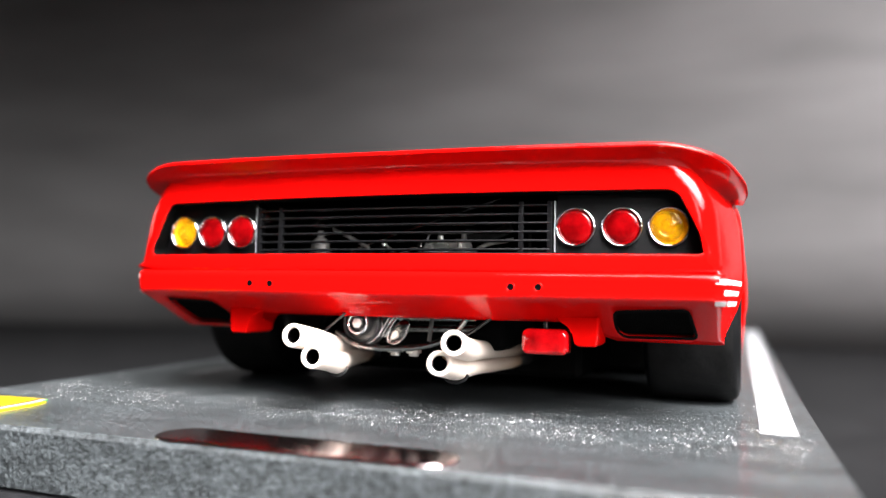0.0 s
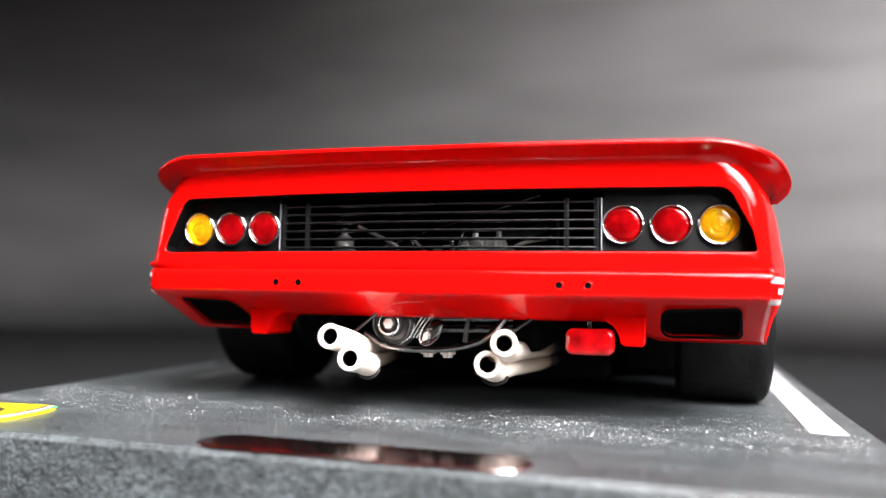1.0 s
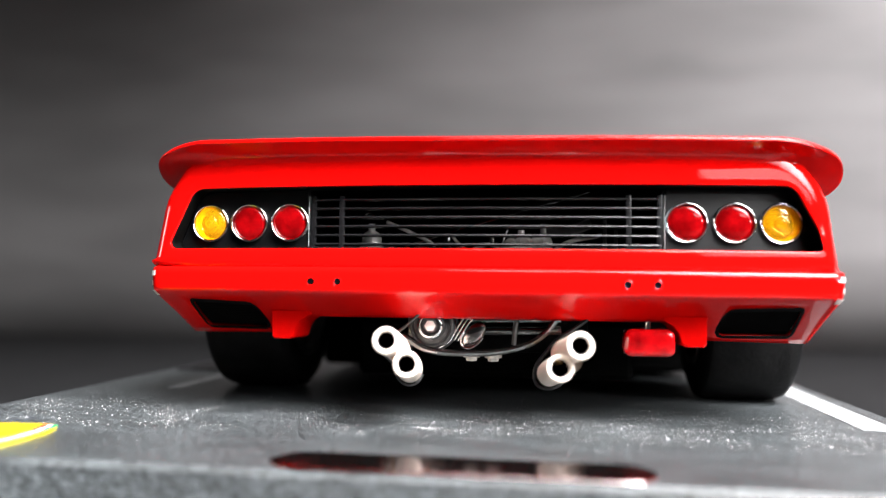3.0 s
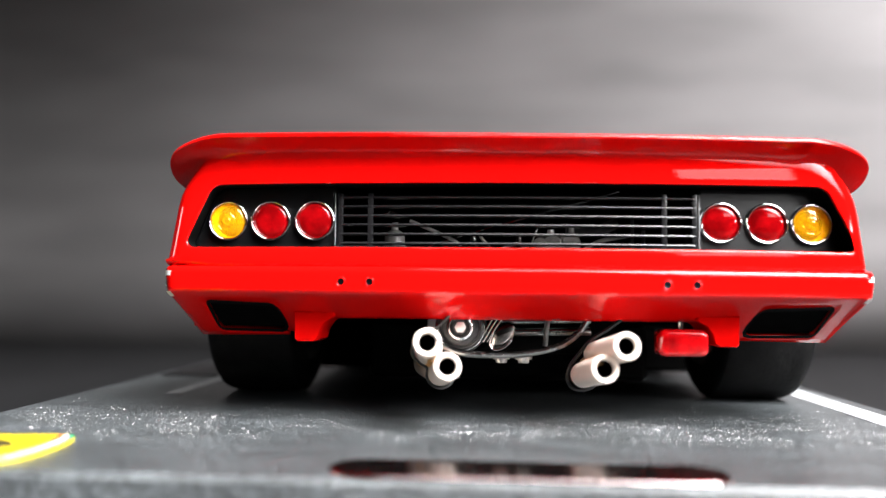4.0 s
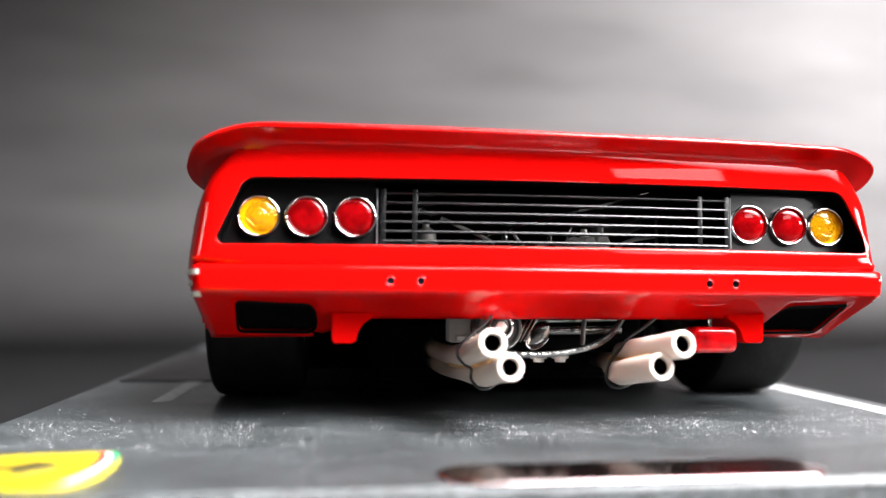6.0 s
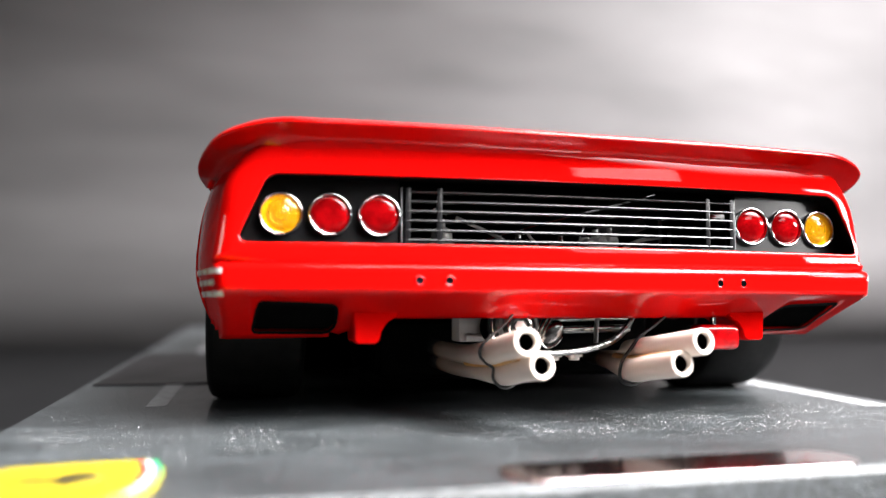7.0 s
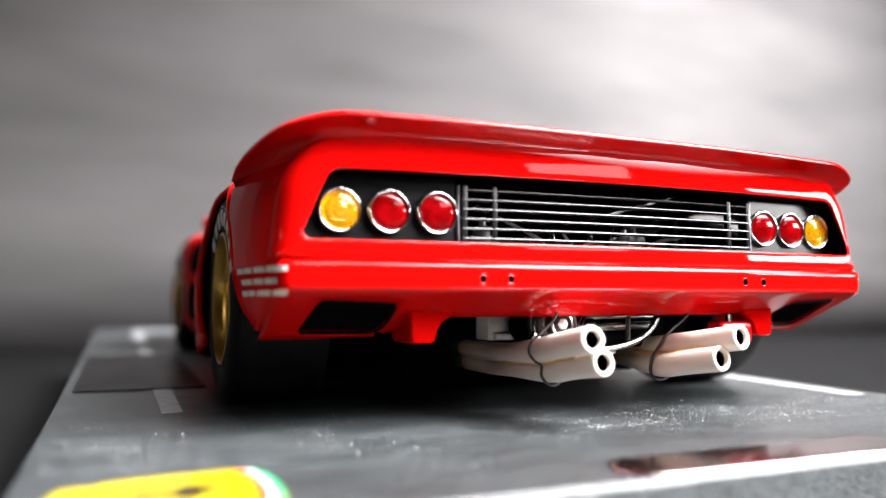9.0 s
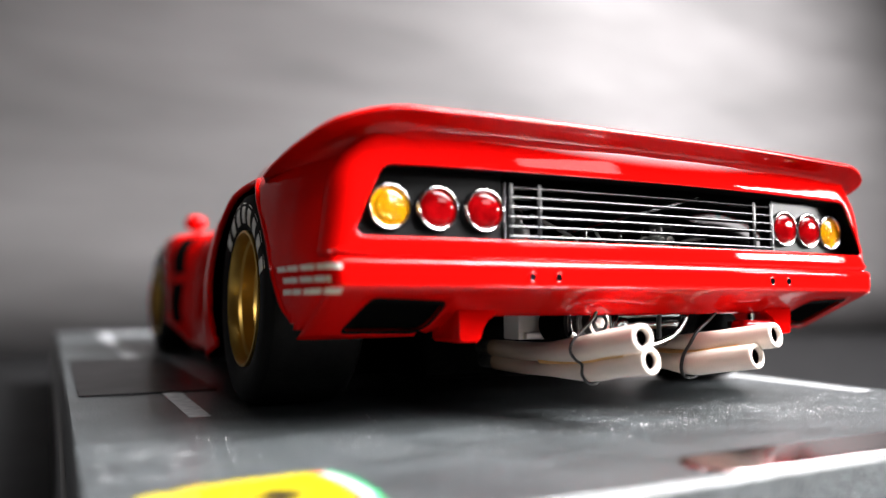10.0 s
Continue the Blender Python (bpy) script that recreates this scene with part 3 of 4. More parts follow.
def vents():
    for s in (-1, 1):
        bm = bmesh.new()
        f = vent_outline()
        rings = [(inset(f, 0.4), 2.4), (inset(f, 0.32), 0.12), (inset(f, 0.26), -0.03), (inset(f, -0.2), -0.05), (inset(f, -0.24), 0.08)]
        at = lambda i, j: Vector((-s * rings[i][0][j].x, tail_y(*rings[i][0][j]) + rings[i][1], rings[i][0][j].y))
        grid(bm, at, len(rings), len(f), close_v=True)
        part("vent_duct", bm, BLACK_MATT, car, "black duct behind the bumper's vent", 50)
        bm = bmesh.new()
        grid(bm, lambda i, j: Vector((-s * (-48.5 + 12.4 * i / 4), tail_y(-48.5 + 12.4 * i / 4, 13.9 + 4.7 * j / 2) + 1.6, 13.9 + 4.7 * j / 2)), 5, 3)
        back = part("vent_mesh", bm, BLACK_MATT, car, "black mesh behind the vent")
        bm = bmesh.new()
        for k in range(16):
            z = 14.1 + 0.28 * k
            tube(bm, [(-s * -48.3, tail_y(-48.3, z) + 1.2, z), (-s * -42.3, tail_y(-42.3, z) + 1.2, z), (-s * -36.4, tail_y(-36.4, z) + 1.2, z)], 0.05, 4, False)
        for k in range(34):
            x = -48.2 + 0.35 * k
            tube(bm, [(-s * x, tail_y(x, 14.1) + 1.15, 14.1), (-s * x, tail_y(x, 18.4) + 1.15, 18.4)], 0.05, 4, False)
        part("wire", bm, BLACK_MATT, back)


vents()


def tow_brackets():
    for s in (-1, 1):
        bm = bmesh.new()
        pts = [(34.4, 17.2), (34.2, 12.9), (33.8, 12.5), (31.2, 12.5), (30.6, 12.9), (30.2, 14.4), (29.4, 15.6), (27.8, 16.6), (27.8, 17.2)]
        cx, cz = 31.8, 15.2
        vs = grid(bm, lambda i, j: Vector((s * (cx + (pts[j][0] - cx) * (0.93 if i == 0 else 1)), [1.55, 1.85, 4, 10][i], cz + (pts[j][1] - cz) * (0.93 if i == 0 else 1))), 4, len(pts), close_v=True)
        bm.faces.new(vs[0])
        bm.faces.new(vs[-1])
        part("bracket", bm, RED, car, "", 40)


tow_brackets()


def bumper_holes():
    for x in (-25.9, -21.6, 21.9, 26.2):
        bm = bmesh.new()
        y = tail_y(x, 21.7)
        # A flat disc on the bumper; its black stands for the hole's shade.
        lathe(bm, [(0.0, -0.05), (0.53, -0.05), (0.55, 0.2)], 16, (x, y, 21.7))
        hole = part("bolt_hole", bm, SOOT_AND_SHADE, car, "small black disc for a drilled hole's shade")
        bm = bmesh.new()
        lathe(bm, [(0.53, 0.1), (0.54, -0.06), (0.62, -0.1), (0.74, -0.05), (0.82, 0.1)], 16, (x, y, 21.7))
        part("hole_rim", bm, RED, hole)


bumper_holes()


# lamps and their black panels
def lamp_panel(s):
    h = rounded([(27.9, 26.9), (51.3, 26.9), (47.1, 36.7), (27.9, 36.7)], [0.3, 1.0, 2.6, 0.3], 8, 5)
    bm = bmesh.new()
    face = lambda x: 0.9 + bow(x) - 2.0
    rings = [[Vector((s * p.x, face(p.x) + 2.5, p.y)) for p in h], [Vector((s * p.x, face(p.x) + 0.3, p.y)) for p in h], [Vector((s * p.x, face(p.x), p.y)) for p in inset(h, 0.3)]]
    for k in (0.5, 0.95):
        rings.append([Vector((s * (p.x + (38 - p.x) * k), 0, p.y + (31.8 - p.y) * k)) for p in inset(h, 0.3)])
    for r in rings[3:]:
        for q in r:
            q.y = face(abs(q.x))
    vs = grid(bm, lambda i, j: rings[i][j], len(rings), len(h), close_v=True)
    bm.faces.new(vs[-1])
    panel = part("lamp_panel", bm, BLACK_PLASTIC, car, "satin black lamp panel", 40)
    bm = bmesh.new()
    box(bm, (s * 27.75, face(27.75) - 0.1, 31.4), (0.16, 1.0, 8.2), 0.05, 1)
    part("edge_strip", bm, STRIP, panel, "thin bright edge strip")
    for x, kind in ((31.0, "red"), (38.1, "red"), (45.1, "amber")):
        y = face(x)
        bm = bmesh.new()
        lathe(bm, [(2.74, 0.6), (2.78, -0.72), (2.86, -0.86), (3.0, -0.88), (3.14, -0.74), (3.2, -0.4), (3.22, 0.6)], 40, (s * x, y, LAMP_Z))
        ring = part("tail_light" if kind == "red" else "turn_signal", bm, BEZEL, car, "chrome bezel with a round red lens" if kind == "red" else "chrome bezel with a round amber lens", 60)
        bm = bmesh.new()
        if kind == "red":
            prof = [(2.78 * k / 12, -1.0 + 0.32 * (k / 12) ** 2 + 0.34 * (k / 12) ** 10) for k in range(13)] + [(2.78, 0.2), (0.0, 0.2)]
            lathe(bm, prof, 40, (s * x, y, LAMP_Z))
            part("lens", bm, RED_GLASS, ring, "clear red plastic lens", 60).visible_shadow = False
        else:
            prof = [(0.0, -1.16), (0.3, -1.16), (0.36, -1.04), (0.62, -1.02), (0.7, -1.16), (1.15, -1.1), (1.22, -1.0), (1.5, -0.97), (1.58, -1.05), (2.0, -0.92), (2.5, -0.72), (2.74, -0.5), (2.7, -0.3), (2.4, -0.5), (1.9, -0.7), (1.2, -0.84), (0.0, -0.9)]
            lathe(bm, prof, 40, (s * x, y, LAMP_Z))
            part("lens", bm, AMBER_GLASS, ring, "clear amber plastic lens", 60).visible_shadow = False
            bm = bmesh.new()
            lathe(bm, [(2.72, -0.28), (2.4, 0.0), (2.0, 0.28), (1.6, 0.48), (1.1, 0.64), (0.7, 0.72), (0.0, 0.74)], 15, (s * x, y, LAMP_Z))
            part("reflector", bm, AMBER_CUP, ring, "faceted amber reflector cup", 8)
            bm = bmesh.new()
            lathe(bm, [(0.0, -0.5), (0.3, -0.5), (0.36, -0.3), (0.5, -0.3), (0.58, -0.55), (0.8, -0.5), (0.86, -0.2), (0.86, 0.72)], 20, (s * x, y, LAMP_Z))
            part("bulb", bm, AMBER_BULB, ring, "", 50)


lamp_panel(-1)
lamp_panel(1)


# grille
def grille():
    g = part("grille", box(bmesh.new(), (0, -0.9, 27.05), (55.0, 1.2, 0.5), 0.1, 1), SLAT, car, "black slatted rear grille")
    fy = lambda x: -1.2 + bow(x)
    for k in range(6):
        z = 27.75 + 1.42 * k
        bm = bmesh.new()

        def at(i, j):
            x = -27.3 + 54.6 * i / 24
            o = [(-0.75, 0.0), (-0.72, 0.11), (-0.62, 0.19), (-0.45, 0.23), (0.7, 0.26), (0.7, -0.2), (-0.5, -0.2), (-0.68, -0.12)][j]
            return Vector((x, fy(x) + o[0], z + o[1]))
        grid(bm, at, 25, 8, close_v=True)
        part("slat", bm, SLAT, g, "", 40)
    for x in (-26.9, -22.2, 22.4, 27.0):
        bm = bmesh.new()
        box(bm, (x, fy(x) - 0.28, 31.3), (0.8, 0.9, 8.4), 0.12, 2)
        part("upright", bm, SLAT, g, "", 40)


grille()


# rain light under the bumper
def rain_light():
    bm = bmesh.new()
    out = rounded([(-3.85, -2.1), (3.85, -2.1), (3.85, 2.1), (-3.85, 2.1)], [1.2] * 4, 4, 6)
    rings = [(0.0, 3.0), (0.0, 0.9), (0.12, 0.45), (0.4, 0.12), (0.8, 0.0)]
    vs = grid(bm, lambda i, j: Vector((25.8 + inset(out, rings[i][0])[j].x, 1.1 + rings[i][1], 13.05 + inset(out, rings[i][0])[j].y)), len(rings), len(out), close_v=True)
    bm.faces.new(vs[-1])
    bm.faces.new(vs[0])
    r = part("rain_light", bm, RAIN_GLASS, car, "rectangular red rain light", 50)
    bm = bmesh.new()
    box(bm, (25.8, 4.6, 13.05), (7.2, 1.6, 3.7), 0.3, 2)
    part("housing", bm, BLACK_PLASTIC, r)
    bm = bmesh.new()
    box(bm, (25.7, 3.0, 15.6), (0.7, 1.0, 1.6), 0.15, 1)
    part("mount", bm, STEEL, r)


rain_light()


# exhausts
PIPES = {
    "left upper": [(-12.5, -11.6, 13.25), (-12.75, -4, 12.1), (-13.1, 1, 11.15), (-14.5, 8, 10.4), (-15.8, 16, 10.3), (-16.5, 26, 10.5)],
    "left lower": [(-9.75, -10.1, 9.85), (-10.4, -4, 9.0), (-11.2, 1, 8.05), (-13.2, 8, 7.9), (-15.0, 16, 7.9), (-16.0, 26, 8.2)],
    "right upper": [(14.85, -10.9, 13.05), (13.6, -4, 12.0), (12.8, 2.5, 11.2), (13.5, 10, 10.8), (15.5, 20, 10.6), (16.3, 32, 10.8)],
    "right lower": [(12.1, -9.6, 9.8), (11.2, -3, 8.8), (10.7, 2.5, 7.95), (12.0, 10, 8.0), (14.8, 20, 8.2), (16.0, 32, 8.5)],
}


def exhausts():
    for pts in PIPES.values():
        path = smooth_path(pts, 40)
        rear = [p for p in path if p.y > 21]
        path = [p for p in path if p.y < 23]
        d = (path[0] - path[1]).normalized()
        bm = bmesh.new()
        tube(bm, path, [interp(p.y, (-12, 2, 9, 40), (1.98, 1.96, 1.55, 1.4)) for p in path], 28, False)
        # the rounded rim and the bore
        ring = [(1.98, 0.0), (1.93, 0.2), (1.75, 0.3), (1.45, 0.28), (1.31, 0.1), (1.26, -0.4)]
        side = d.cross(Vector((0, 0, 1))).normalized()
        up = side.cross(d)
        grid(bm, lambda i, j: path[0] + d * ring[j][1] + ring[j][0] * (math.cos(2 * math.pi * i / 28) * side + math.sin(2 * math.pi * i / 28) * up), 28, len(ring), close_u=True)
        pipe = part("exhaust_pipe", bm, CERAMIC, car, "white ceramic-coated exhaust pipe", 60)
        bm = bmesh.new()
        tube(bm, [path[0] + d * -0.3, path[0] - d * 3, path[0] - d * 6], 1.27, 20, False)
        vs = list(bm.verts)[-20:]
        bm.faces.new(vs)
        part("bore", bm, SOOT_AND_SHADE, pipe, "sooty inside of the pipe", 60)
        # Far end added in dark metal, standing in for shade under the car.
        bm = bmesh.new()
        tube(bm, rear, 1.42, 20)
        part("shaded_run", bm, DARK_STEEL, pipe, "dark run standing for the pipe's shaded far end", 60)


exhausts()


# An added strip between two pipes, painted as their bounced light.
def bounce_strip(upper, lower, side):
    a, b = smooth_path(PIPES[upper], 40), smooth_path(PIPES[lower], 40)
    pts = []
    for p in a[5:26]:
        q = min(b, key=lambda v: abs(v.y - p.y))
        pts.append(p.lerp(q, 0.5) + Vector((side * 0.8, 0, 0)))
    bm = bmesh.new()
    tube(bm, pts, 0.72, 10)
    part("bounce_strip", bm, BOUNCE_TINT, car, "added orange strip for light bounced between the pipes", 60)


bounce_strip("left upper", "left lower", -1)
bounce_strip("right upper", "right lower", -1)


def hanger(pts, r, mat, label):
    bm = bmesh.new()
    tube(bm, smooth_path(pts, 60), r, 8)
    part("exhaust_hanger", bm, mat, car, label, 60)


hanger([(-9.6, 1.6, 17.2), (-11.4, 0.9, 15.4), (-13.6, 0.9, 13.6), (-15.2, 1.0, 12.0), (-15.35, 1.0, 10.6), (-14.3, 1.0, 9.4), (-13.3, 1.0, 8.7), (-13.3, 1.0, 7.2), (-12.2, 1.0, 5.95), (-10.8, 1.0, 5.75), (-9.7, 1.1, 6.4), (-9.2, 1.3, 7.4)], 0.22, DARK_STEEL, "thin wire hanger round the pipes")
hanger([(17.2, 2.5, 17.0), (14.5, 2.4, 15.0), (11.9, 2.3, 13.3), (10.2, 2.3, 11.3), (8.7, 2.4, 9.3), (8.3, 2.5, 7.2), (9.0, 2.5, 5.95), (10.5, 2.5, 5.6), (12.1, 2.5, 6.15), (12.7, 2.6, 7.0)], 0.28, BLACK_PLASTIC, "black strap hanger round the pipes")


# gearbox and engine seen under and behind the tail
def gearbox():
    bm = bmesh.new()
    lathe(bm, [(0.0, -1.2), (0.95, -1.2), (1.1, -1.0), (1.12, -0.5), (1.45, -0.40), (1.62, -0.95), (1.9, -1.1), (2.15, -0.9), (2.2, 0.1), (2.3, 0.6), (3.0, 0.75), (3.1, 0.3), (3.35, 0.15), (3.6, 0.35), (3.65, 1.6), (3.8, 1.9), (4.1, 2.0), (4.2, 2.8), (0, 2.8)], 40, (-8.3, 3.9, 15.0))
    g = part("gearbox", bm, DARK_STEEL, car, "cast metal gearbox with a round end cover", 30)
    bm = bmesh.new()
    lathe(bm, [(1.5, -0.5), (1.56, -1.1), (1.72, -1.24), (1.9, -1.2), (2.05, -1.0), (2.1, -0.4)], 40, (-8.3, 3.8, 15.0))
    part("cover_ring", bm, CHROME, g, "polished ring round the cover", 50)
    bm = bmesh.new()
    lathe(bm, [(0.0, -1.5), (0.5, -1.48), (0.86, -1.3), (1.0, -1.0), (1.02, -0.3)], 6, (-8.3, 3.8, 15.0))
    part("centre_bolt", bm, PALE_CAST, g, "pale worn bolt head", 30)
    bm = bmesh.new()
    tube(bm, [(-8.3 + 3.75 * math.cos(math.pi * (0.95 + 1.15 * k / 30)), 5.2, 15.0 + 3.75 * math.sin(math.pi * (0.95 + 1.15 * k / 30))) for k in range(31)], 0.16, 8)
    part("clamp_wire", bm, CHROME, g, "bright wire round the cover", 60)
    bm = bmesh.new()
    turn = Euler((0, radians(40), 0)).to_matrix()
    tube(bm, [Vector((-1.6, 5.75, 13.6)) + turn @ Vector((1.5 * math.cos(2 * math.pi * k / 28), 0, 2.6 * math.sin(2 * math.pi * k / 28))) for k in range(15, 30)], 0.17, 8)
    part("casting_edge", bm, CHROME, g, "bright strip along one casting edge", 60)
    bm = bmesh.new()
    lathe(bm, [(0.0, 0), (3.2, 0.1), (3.5, 0.5), (3.5, 9.5), (0, 9.5)], 32, (-7.4, 6.6, 14.6))
    part("canister", bm, BLACK_MATT, g)
    bm = bmesh.new()
    box(bm, (-11.2, 19.5, 14.6), (6.4, 5.0, 5.4), 0.4, 2)
    box(bm, (-11.2, 17.2, 12.6), (4.4, 2.0, 1.2), 0.25, 1)
    part("cover", bm, INNER_RIM, g, "pale grey cast cover")
    for k in range(8):
        a = 2 * math.pi * (k + 0.3) / 8
        bm = bmesh.new()
        lathe(bm, [(0.0, -0.35), (0.28, -0.35), (0.32, -0.05), (0.32, 0.6)], 8, (-8.3 + 3.3 * math.cos(a), 5.75, 15.0 + 3.3 * math.sin(a)))
        part("bolt", bm, CHROME, g)
    bm = bmesh.new()
    bmesh.ops.create_uvsphere(bm, u_segments=20, v_segments=12, radius=1, matrix=Matrix.Translation((-1.6, 6.2, 13.6)) @ Euler((0, radians(40), 0)).to_matrix().to_4x4() @ Matrix.Diagonal((1.5, 0.5, 2.6, 1)))
    for k in range(3):
        tube(bm, [(-5.4 + 0.6 * k, 5.6, 12.6), (-4.0 + 0.7 * k, 5.8, 15.2), (-2.6 + 0.8 * k, 6.4, 17.4)], 0.24, 8)
    part("side_casting", bm, STEEL, g, "", 40)
    bm = bmesh.new()
    box(bm, (5.5, 20, 15.6), (23, 22, 10), 1.6, 3)
    part("casing", bm, BLACK_MATT, g)
    for z, r in ((15.9, 0.55), (14.2, 0.75)):
        bm = bmesh.new()
        tube(bm, [(-2.0, 7.0, z), (12.5, 7.4, z + 0.3)], r, 12)
        part("cross_tube", bm, STEEL, g)
    bm = bmesh.new()
    tube(bm, smooth_path([(-13.0, 4.2, 13.4), (-9.0, 4.0, 11.2), (-4.0, 3.8, 10.7), (2.0, 3.8, 11.0), (7.0, 3.8, 12.2), (10.0, 4.0, 14.2), (12.0, 4.4, 16.8)], 40), 0.55, 10)
    part("hose", bm, STEEL, g, "braided metal hose")
    bm = bmesh.new()
    tube(bm, [(5.6, 4.4, 17.2), (5.2, 4.2, 14.6), (5.0, 4.0, 12.2)], 0.4, 8)
    part("hose", bm, DARK_STEEL, g)
    for x in (-1.8, 1.7):
        bm = bmesh.new()
        lathe(bm, [(0.0, -0.75), (0.85, -0.75), (0.9, -0.25), (1.35, -0.2), (1.4, 0.35), (0, 0.35)], 10, (x, 5.2, 10.2), "z")
        part("drain_plug", bm, BRIGHT_CAST, g)


gearbox()


def engine():
    bm = bmesh.new()
    box(bm, (0, 40, 21.5), (46, 34, 8), 1.5, 2)
    e = part("engine_block", bm, BLACK_MATT, car, "dark engine block behind the grille")
    for x, y, z, r, mat, nm in ((-19.5, 8.6, 28.6, 1.7, PALE_CAST, "canister"), (6.0, 6.0, 27.3, 1.7, PALE_CAST, "carburettor"), (9.6, 8.2, 28.0, 1.5, PALE_CAST, "carburettor"), (1.0, 8.8, 26.6, 1.6, STEEL, "carburettor"), (-6.5, 8.8, 26.8, 1.8, STEEL, "carburettor")):
        bm = bmesh.new()
        lathe(bm, [(0.0, 3.4), (r * 0.3, 3.4), (r * 0.35, 2.2), (r * 0.75, 1.8), (r, 1.0), (r, -0.4), (r * 1.2, -0.5), (r * 1.2, -1.1), (r * 0.8, -1.3), (r * 0.8, -5), (0, -5)], 24, (x, y, z), "z")
        part(nm, bm, mat, e)
    bm = bmesh.new()
    for k in range(3):
        lathe(bm, [(0.0, -1.2), (0.8, -1.2), (0.95, -1.0), (0.95, 0.8), (1.3, 0.9), (1.3, 1.6), (0, 1.6)], 16, (4.4 + 2.2 * k, 5.2 + 0.4 * k, 28.2 + 0.3 * k))
    part("fitting", bm, PALE_CAST, e, "bright metal fittings")
    for pts, r, mat in (([(-14, 10.5, 28.3), (0, 8.4, 32.4), (17, 6, 37.0)], 0.15, CHROME), ([(-9, 9.8, 30), (3, 8, 33.0), (15.7, 6, 36.5)], 0.1, CHROME), ([(-17, 9, 32.4), (-12, 8.5, 30.2), (-9.0, 8, 28.6), (-8.4, 8, 27.2)], 0.30, PALE_CAST), ([(-18.5, 9, 32.6), (-20, 9, 34.0), (-21, 9, 33.4)], 0.22, STEEL), ([(-2.5, 7, 27.4), (0.6, 6.6, 28.4), (3.4, 7, 27.6)], 0.30, PALE_CAST), ([(11.0, 7, 27.3), (14, 6.8, 29.0), (19, 7, 30.0)], 0.34, PALE_CAST), ([(-5.5, 7, 30), (-4.6, 7, 28.8), (-3.6, 7, 28.2)], 0.24, BRIGHT_CAST), ([(2.6, 6, 27.6), (3.2, 6, 29.4), (3.9, 6, 31.0)], 0.2, CHROME), ([(9, 11, 31.4), (14, 11, 31.2), (17.5, 11, 32.4)], 0.9, DARK_STEEL), ([(-13, 8, 27.2), (-11, 7.4, 28.2), (-7, 7.4, 27.6), (-3, 7.6, 28.0)], 0.3, STEEL), ([(19.6, 9, 27), (19.6, 9, 33)], 0.3, DARK_STEEL), ([(21.4, 9, 27), (21.4, 9, 31)], 0.3, DARK_STEEL)):
        bm = bmesh.new()
        tube(bm, smooth_path(pts, 14), r, 8)
        part("cable", bm, mat, e)
    bm = bmesh.new()
    box(bm, (0, 62, 20), (52, 3, 34), 0.5, 1)
    box(bm, (0, 128, 10), (53, 196, 11), 1.0, 1)
    # wide pan, unseen, added to keep light off the slab below
    box(bm, (0, 110, 8.6), (91, 80, 11), 1.0, 1)
    part("chassis", bm, BLACK_MATT, car, "matt black chassis pan, bulkhead and added light-blocking pan")


engine()


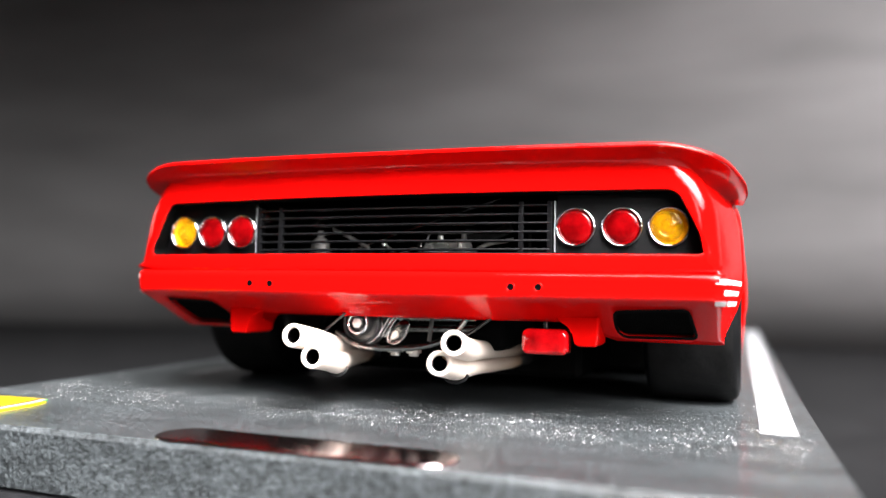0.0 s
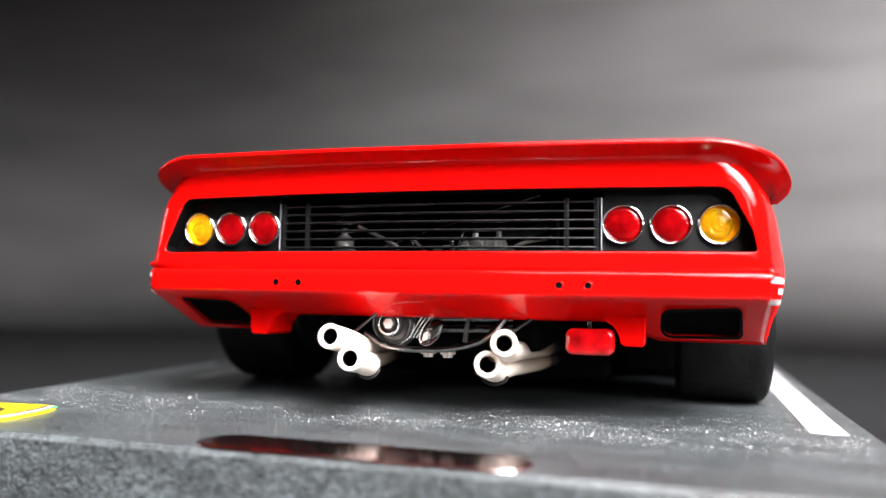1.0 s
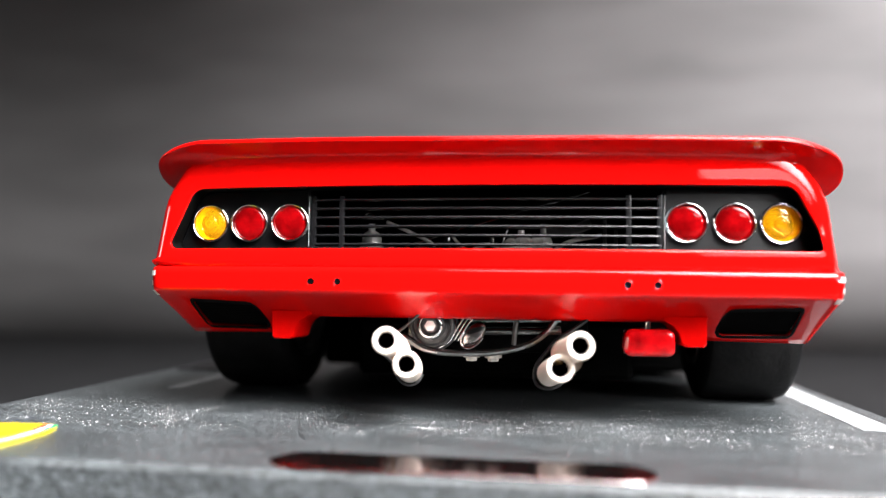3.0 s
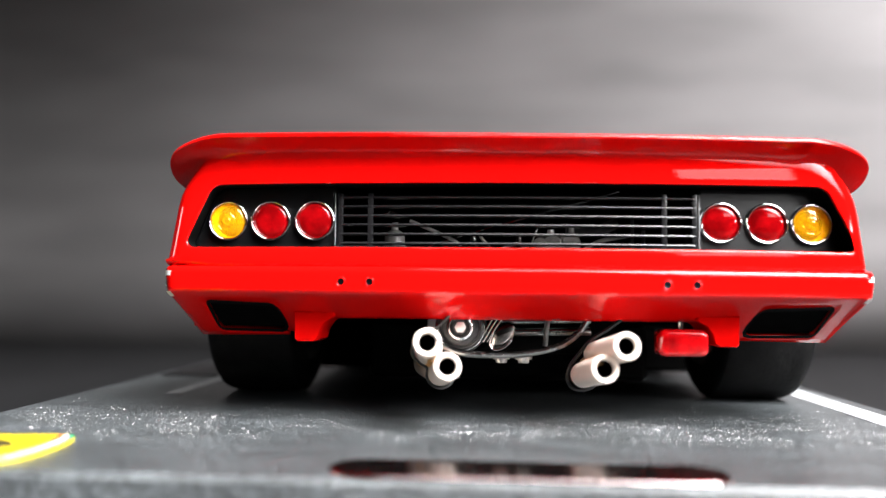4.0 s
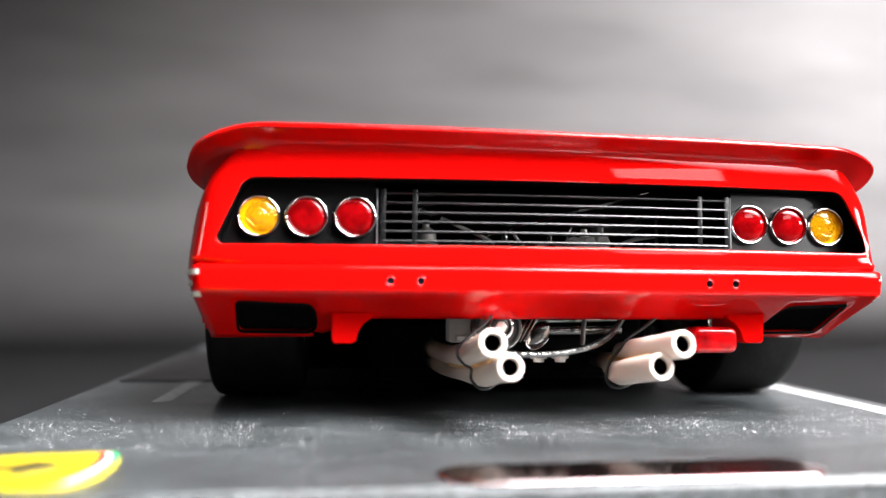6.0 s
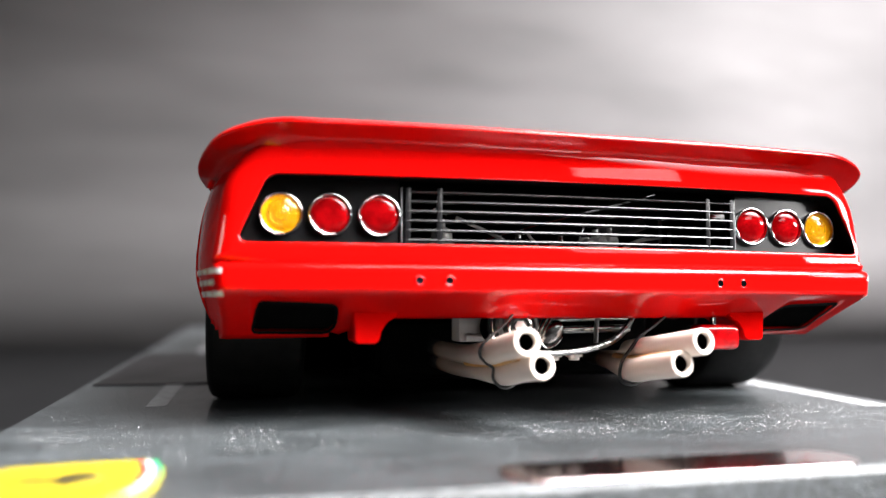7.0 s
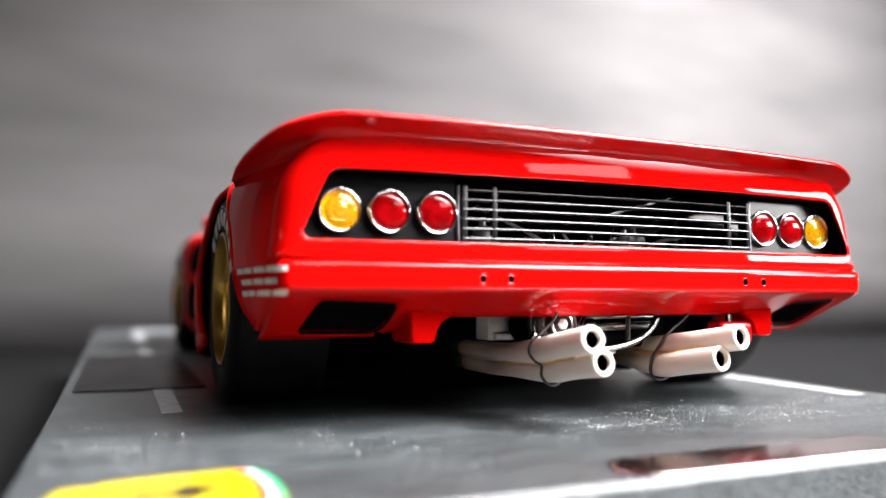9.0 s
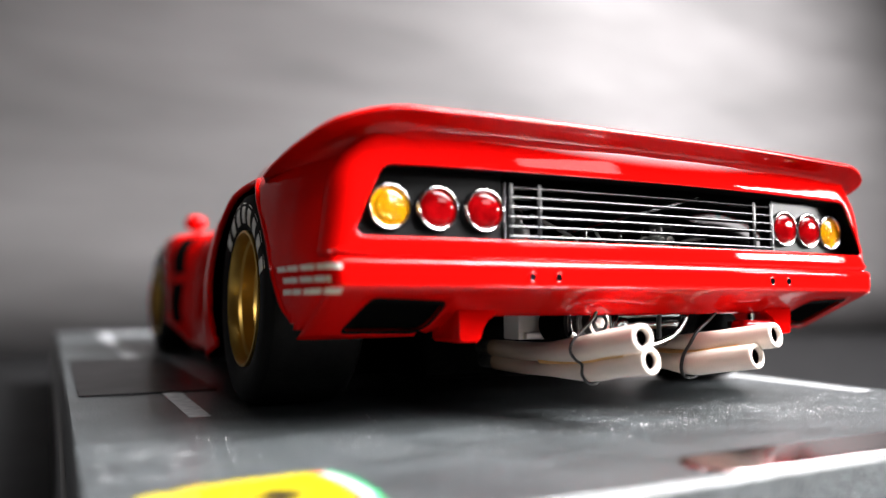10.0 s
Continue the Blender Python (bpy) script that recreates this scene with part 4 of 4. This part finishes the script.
# wheels
def wheel(cx, cy, cz, s, width, r, rim):
    """cx is the outer face; s is the side."""
    w = part("wheel", bmesh.new(), RUBBER, car, "gold deep-dish wheel with a black slick tyre")
    prof = [(rim + 0.1, 0.3), (rim + 0.8, -0.1), (rim + 1.8, -0.32), (r - 3.4, -0.45), (r - 2.2, -0.4), (r - 1.2, -0.1), (r - 0.45, 0.45), (r - 0.08, 1.4), (r, 2.6), (r, width - 3.2), (r - 0.06, width - 1.9), (r - 0.4, width - 0.9), (r - 1.2, width - 0.3), (r - 2.6, width), (rim + 1, width), (rim, width - 0.5), (rim - 0.4, width - 3), (rim - 0.4, 3)]
    bm = bmesh.new()
    lathe(bm, [(a, -s * d) for a, d in prof], 72, (s * cx, cy, cz), "x")
    tyre = part("tyre", bm, RUBBER, w, "black slick racing tyre", 50)
    bm = bmesh.new()
    lathe(bm, [(a, -s * d) for a, d in ((r - 0.25, 0.9), (r + 0.02, 1.7), (r + 0.05, 2.8), (r + 0.06, width * 0.5), (r + 0.05, width - 1.9), (r - 0.25, width - 1.0))], 72, (s * cx, cy, cz), "x")
    part("tread", bm, TREAD, tyre, "grey-black tread band, lightened for the light on it")
    prof = [(rim + 0.1, 0.3), (rim + 0.05, -0.25), (rim - 0.35, -0.35), (rim - 0.65, 0.1), (rim - 0.8, 1.6), (rim - 1.3, 2.0), (rim - 1.5, 4.2), (rim - 2.2, 4.8), (rim - 2.5, 7.0), (rim - 3.6, 7.4), (3.0, 8.2), (2.6, 7.2), (1.9, 6.9), (1.7, 6.0), (0.0, 5.8)]
    bm = bmesh.new()
    lathe(bm, [(a, -s * d) for a, d in prof], 64, (s * cx, cy, cz), "x")
    rm = part("rim", bm, GOLD, w, "gold deep-dish rim", 30)
    bm = bmesh.new()
    drum = [(rim + 0.3, width - 0.6), (rim + 0.1, width + 0.2), (rim - 1.2, width + 0.1), (rim - 1.6, width - 1.5), (4.0, width - 1.8), (3.4, width + 2.0), (0.0, width + 2.0)]
    lathe(bm, [(a, -s * d) for a, d in drum], 48, (s * cx, cy, cz), "x")
    part("inner_rim", bm, DARK_STEEL, w, "dark metal inner rim and hub", 30)
    bm = bmesh.new()
    lathe(bm, [(0.0, -s * 4.3), (0.7, -s * 4.4), (1.1, -s * 4.9), (1.15, -s * 6.4)], 12, (s * cx, cy, cz), "x")
    part("centre_nut", bm, CHROME, rm)
    for k in range(5):
        a = 2 * math.pi * k / 5 + 0.4
        bm = bmesh.new()
        lathe(bm, [(0.0, -s * 6.9), (0.32, -s * 7.0), (0.34, -s * 8.0)], 8, (s * cx, cy + 4.2 * math.cos(a), cz + 4.2 * math.sin(a)), "x")
        part("stud", bm, CHROME, rm)
    for start, count in ((0.80, 8),):
        for k in range(count):
            a = start + k * 0.285
            bm = bmesh.new()
            r0, r1 = rim + 1.3, rim + 4.8
            half = 0.075
            q = lambda rr, aa, d: Vector((s * (cx + d), cy + rr * math.cos(aa), cz + rr * math.sin(aa)))
            grid(bm, lambda i, j: q(r0 + (r1 - r0) * j / 3, a - half + 2 * half * i / 3, (0.5 if 0 < j < 3 else 0.3)), 4, 4)
            ob = part("lettering", bm, WHITE_INK, tyre, "plain white block of sidewall lettering")
            so = ob.modifiers.new("thickness", "SOLIDIFY")
            so.thickness = 0.0001
    return w


for s in (-1, 1):
    wheel(55.55 - 0.45 * s, AXLE_R[0], AXLE_R[1], s, 16.4, TYRE_R, 11.7)
    wheel(53.15 - 0.45 * s, AXLE_F[0], AXLE_F[1], s, 13.0, 17.2, 11.2)


# print on the rear flanks, mirror, front louvres, door roundel
def flank_print():
    for s in (-1, 1):
        lead = 0.0 if s > 0 else 0.1
        for z, spans in ((22.9, ((-0.6 + lead, 2.8), (3.2, 6.6), (7.2, 10.3), (10.7, 13.6))), (21.3, ((0.7 + lead, 3.6), (4.0, 7.2), (7.8, 12.2))), (19.7, ((-0.4 + lead, 1.9), (2.3, 6.5), (7.1, 9.6), (10.0, 12.9)))):
            for a, b in spans:
                bm = bmesh.new()

                def at(i, j):
                    y, zz = a + (b - a) * i / 18, z - 0.38 + 0.76 * j / 2
                    if y < 1.2:
                        # round the bumper's corner
                        x = interp(zz, (19, 20.5, 22.6, 23.3), (53.6, 53.8, 54.1, 54.1)) - (1.2 - y)
                        return Vector((s * (x + 0.05) + SHIFT, tail_y(x, zz) + 2.0 * max(0.0, (1.0 + y) / 2.2) ** 2.6 - 0.09, zz))
                    x = flank_x(y, zz) - pull(y, zz) + swell(s, y)
                    return Vector((s * (x + 0.12) + SHIFT, body_y(y, x, zz), zz))
                grid(bm, at, 19, 3)
                part("print_bar", bm, WHITE_INK, car, "plain pale bar of small print")


flank_print()


def door_mirror():
    for s in (-1, 1):
        bm = bmesh.new()
        bmesh.ops.create_uvsphere(bm, u_segments=20, v_segments=12, radius=1, matrix=Matrix.Translation((s * 44.0, 166, 45.0)) @ Matrix.Diagonal((3.6, 5.0, 2.6, 1)))
        tube(bm, [(s * 43.5, 165, 38), (s * 43.7, 165.5, 44)], 0.9, 10)
        part("door_mirror", bm, RED, car, "red rounded door mirror", 60)


door_mirror()


def louvres():
    for s in (-1, 1):
        for z0, z1 in ((13, 25), (28, 39)):
            bm = bmesh.new()

            def at(i, j):
                y, z = 150.2 + 4.6 * i / 5 + 0.8 * math.sin(math.pi * (j / 8)), z0 + (z1 - z0) * j / 8
                return Vector((s * (flank_x(y, z) + 0.25) + SHIFT, y - 0.3, z))
            grid(bm, at, 6, 9)
            part("louvre", bm, BLACK_MATT, car, "black cooling slot behind the front wheel")
        bm = bmesh.new()

        def disc(i, j):
            a, r = 2 * math.pi * i / 32, 9.0 * j / 4
            y, z = 122 + r * math.cos(a), 23 + r * math.sin(a)
            return Vector((s * (flank_x(y, z) + 0.25) + SHIFT, y, z))
        grid(bm, disc, 32, 5, close_u=True)
        part("roundel", bm, WHITE_INK, car, "plain white door roundel")


louvres()


# grit strewn over the base, its white also painting in glints
def grit():
    rng = random.Random(4)
    verts, faces = [], []
    for i in range(20000):
        on_edge = i % 14 == 0
        x = rng.uniform(BX0 + 2, BX1 - 2)
        y = rng.gauss(-3, 9) if i % 5 else rng.uniform(-33, 40)
        # Thinned at the left and front to fit the camera's view.
        if not on_edge and (x < -10 and rng.random() < 0.4 or y < -13 and rng.random() < 0.85 or y < -33 or y > 70 or -23 < x < 23.5 and -35 < y < -25 or x < -57 and -33 < y < -15):
            continue
        if not on_edge and noise.noise((x * 0.11, y * 0.25, 3.0)) + 0.35 * noise.noise((x * 0.5, y * 0.9, 8.0)) < -0.12:
            continue
        r = (0.016 + 0.036 * rng.random() ** 2 + (0.10 * rng.random() ** 3 if i % 9 == 1 else 0.0)) * interp(y, (-20, -8), (0.55, 1.0)) * (0.5 if on_edge else 1.0)
        a = rng.uniform(0, 6.28)
        n = len(verts)
        tip = (r * 0.3 * rng.uniform(-1, 1), r * 0.3 * rng.uniform(-1, 1), r * rng.uniform(0.8, 1.3))
        flat = [(r * math.cos(a + 2.09 * k), r * math.sin(a + 2.09 * k), 0.0) for k in range(3)] + [tip]
        if on_edge:
            z = rng.uniform(-8.6, -0.9)
            verts += [(K * (x + u), K * (BY0 - w), K * (z + v)) for u, v, w in flat]
        else:
            verts += [(K * (x + u), K * (y + v), K * w) for u, v, w in flat]
        faces += [(n, n + 1, n + 3), (n + 1, n + 2, n + 3), (n + 2, n, n + 3)]
    me = bpy.data.meshes.new("grit")
    me.from_pydata(verts, [], faces)
    me.materials.append(GRIT)
    ob = new("grit", me)
    ob.parent = base
    tagged(ob, "pale grit and painted-in glints on the asphalt surface", kind="stuff")


grit()
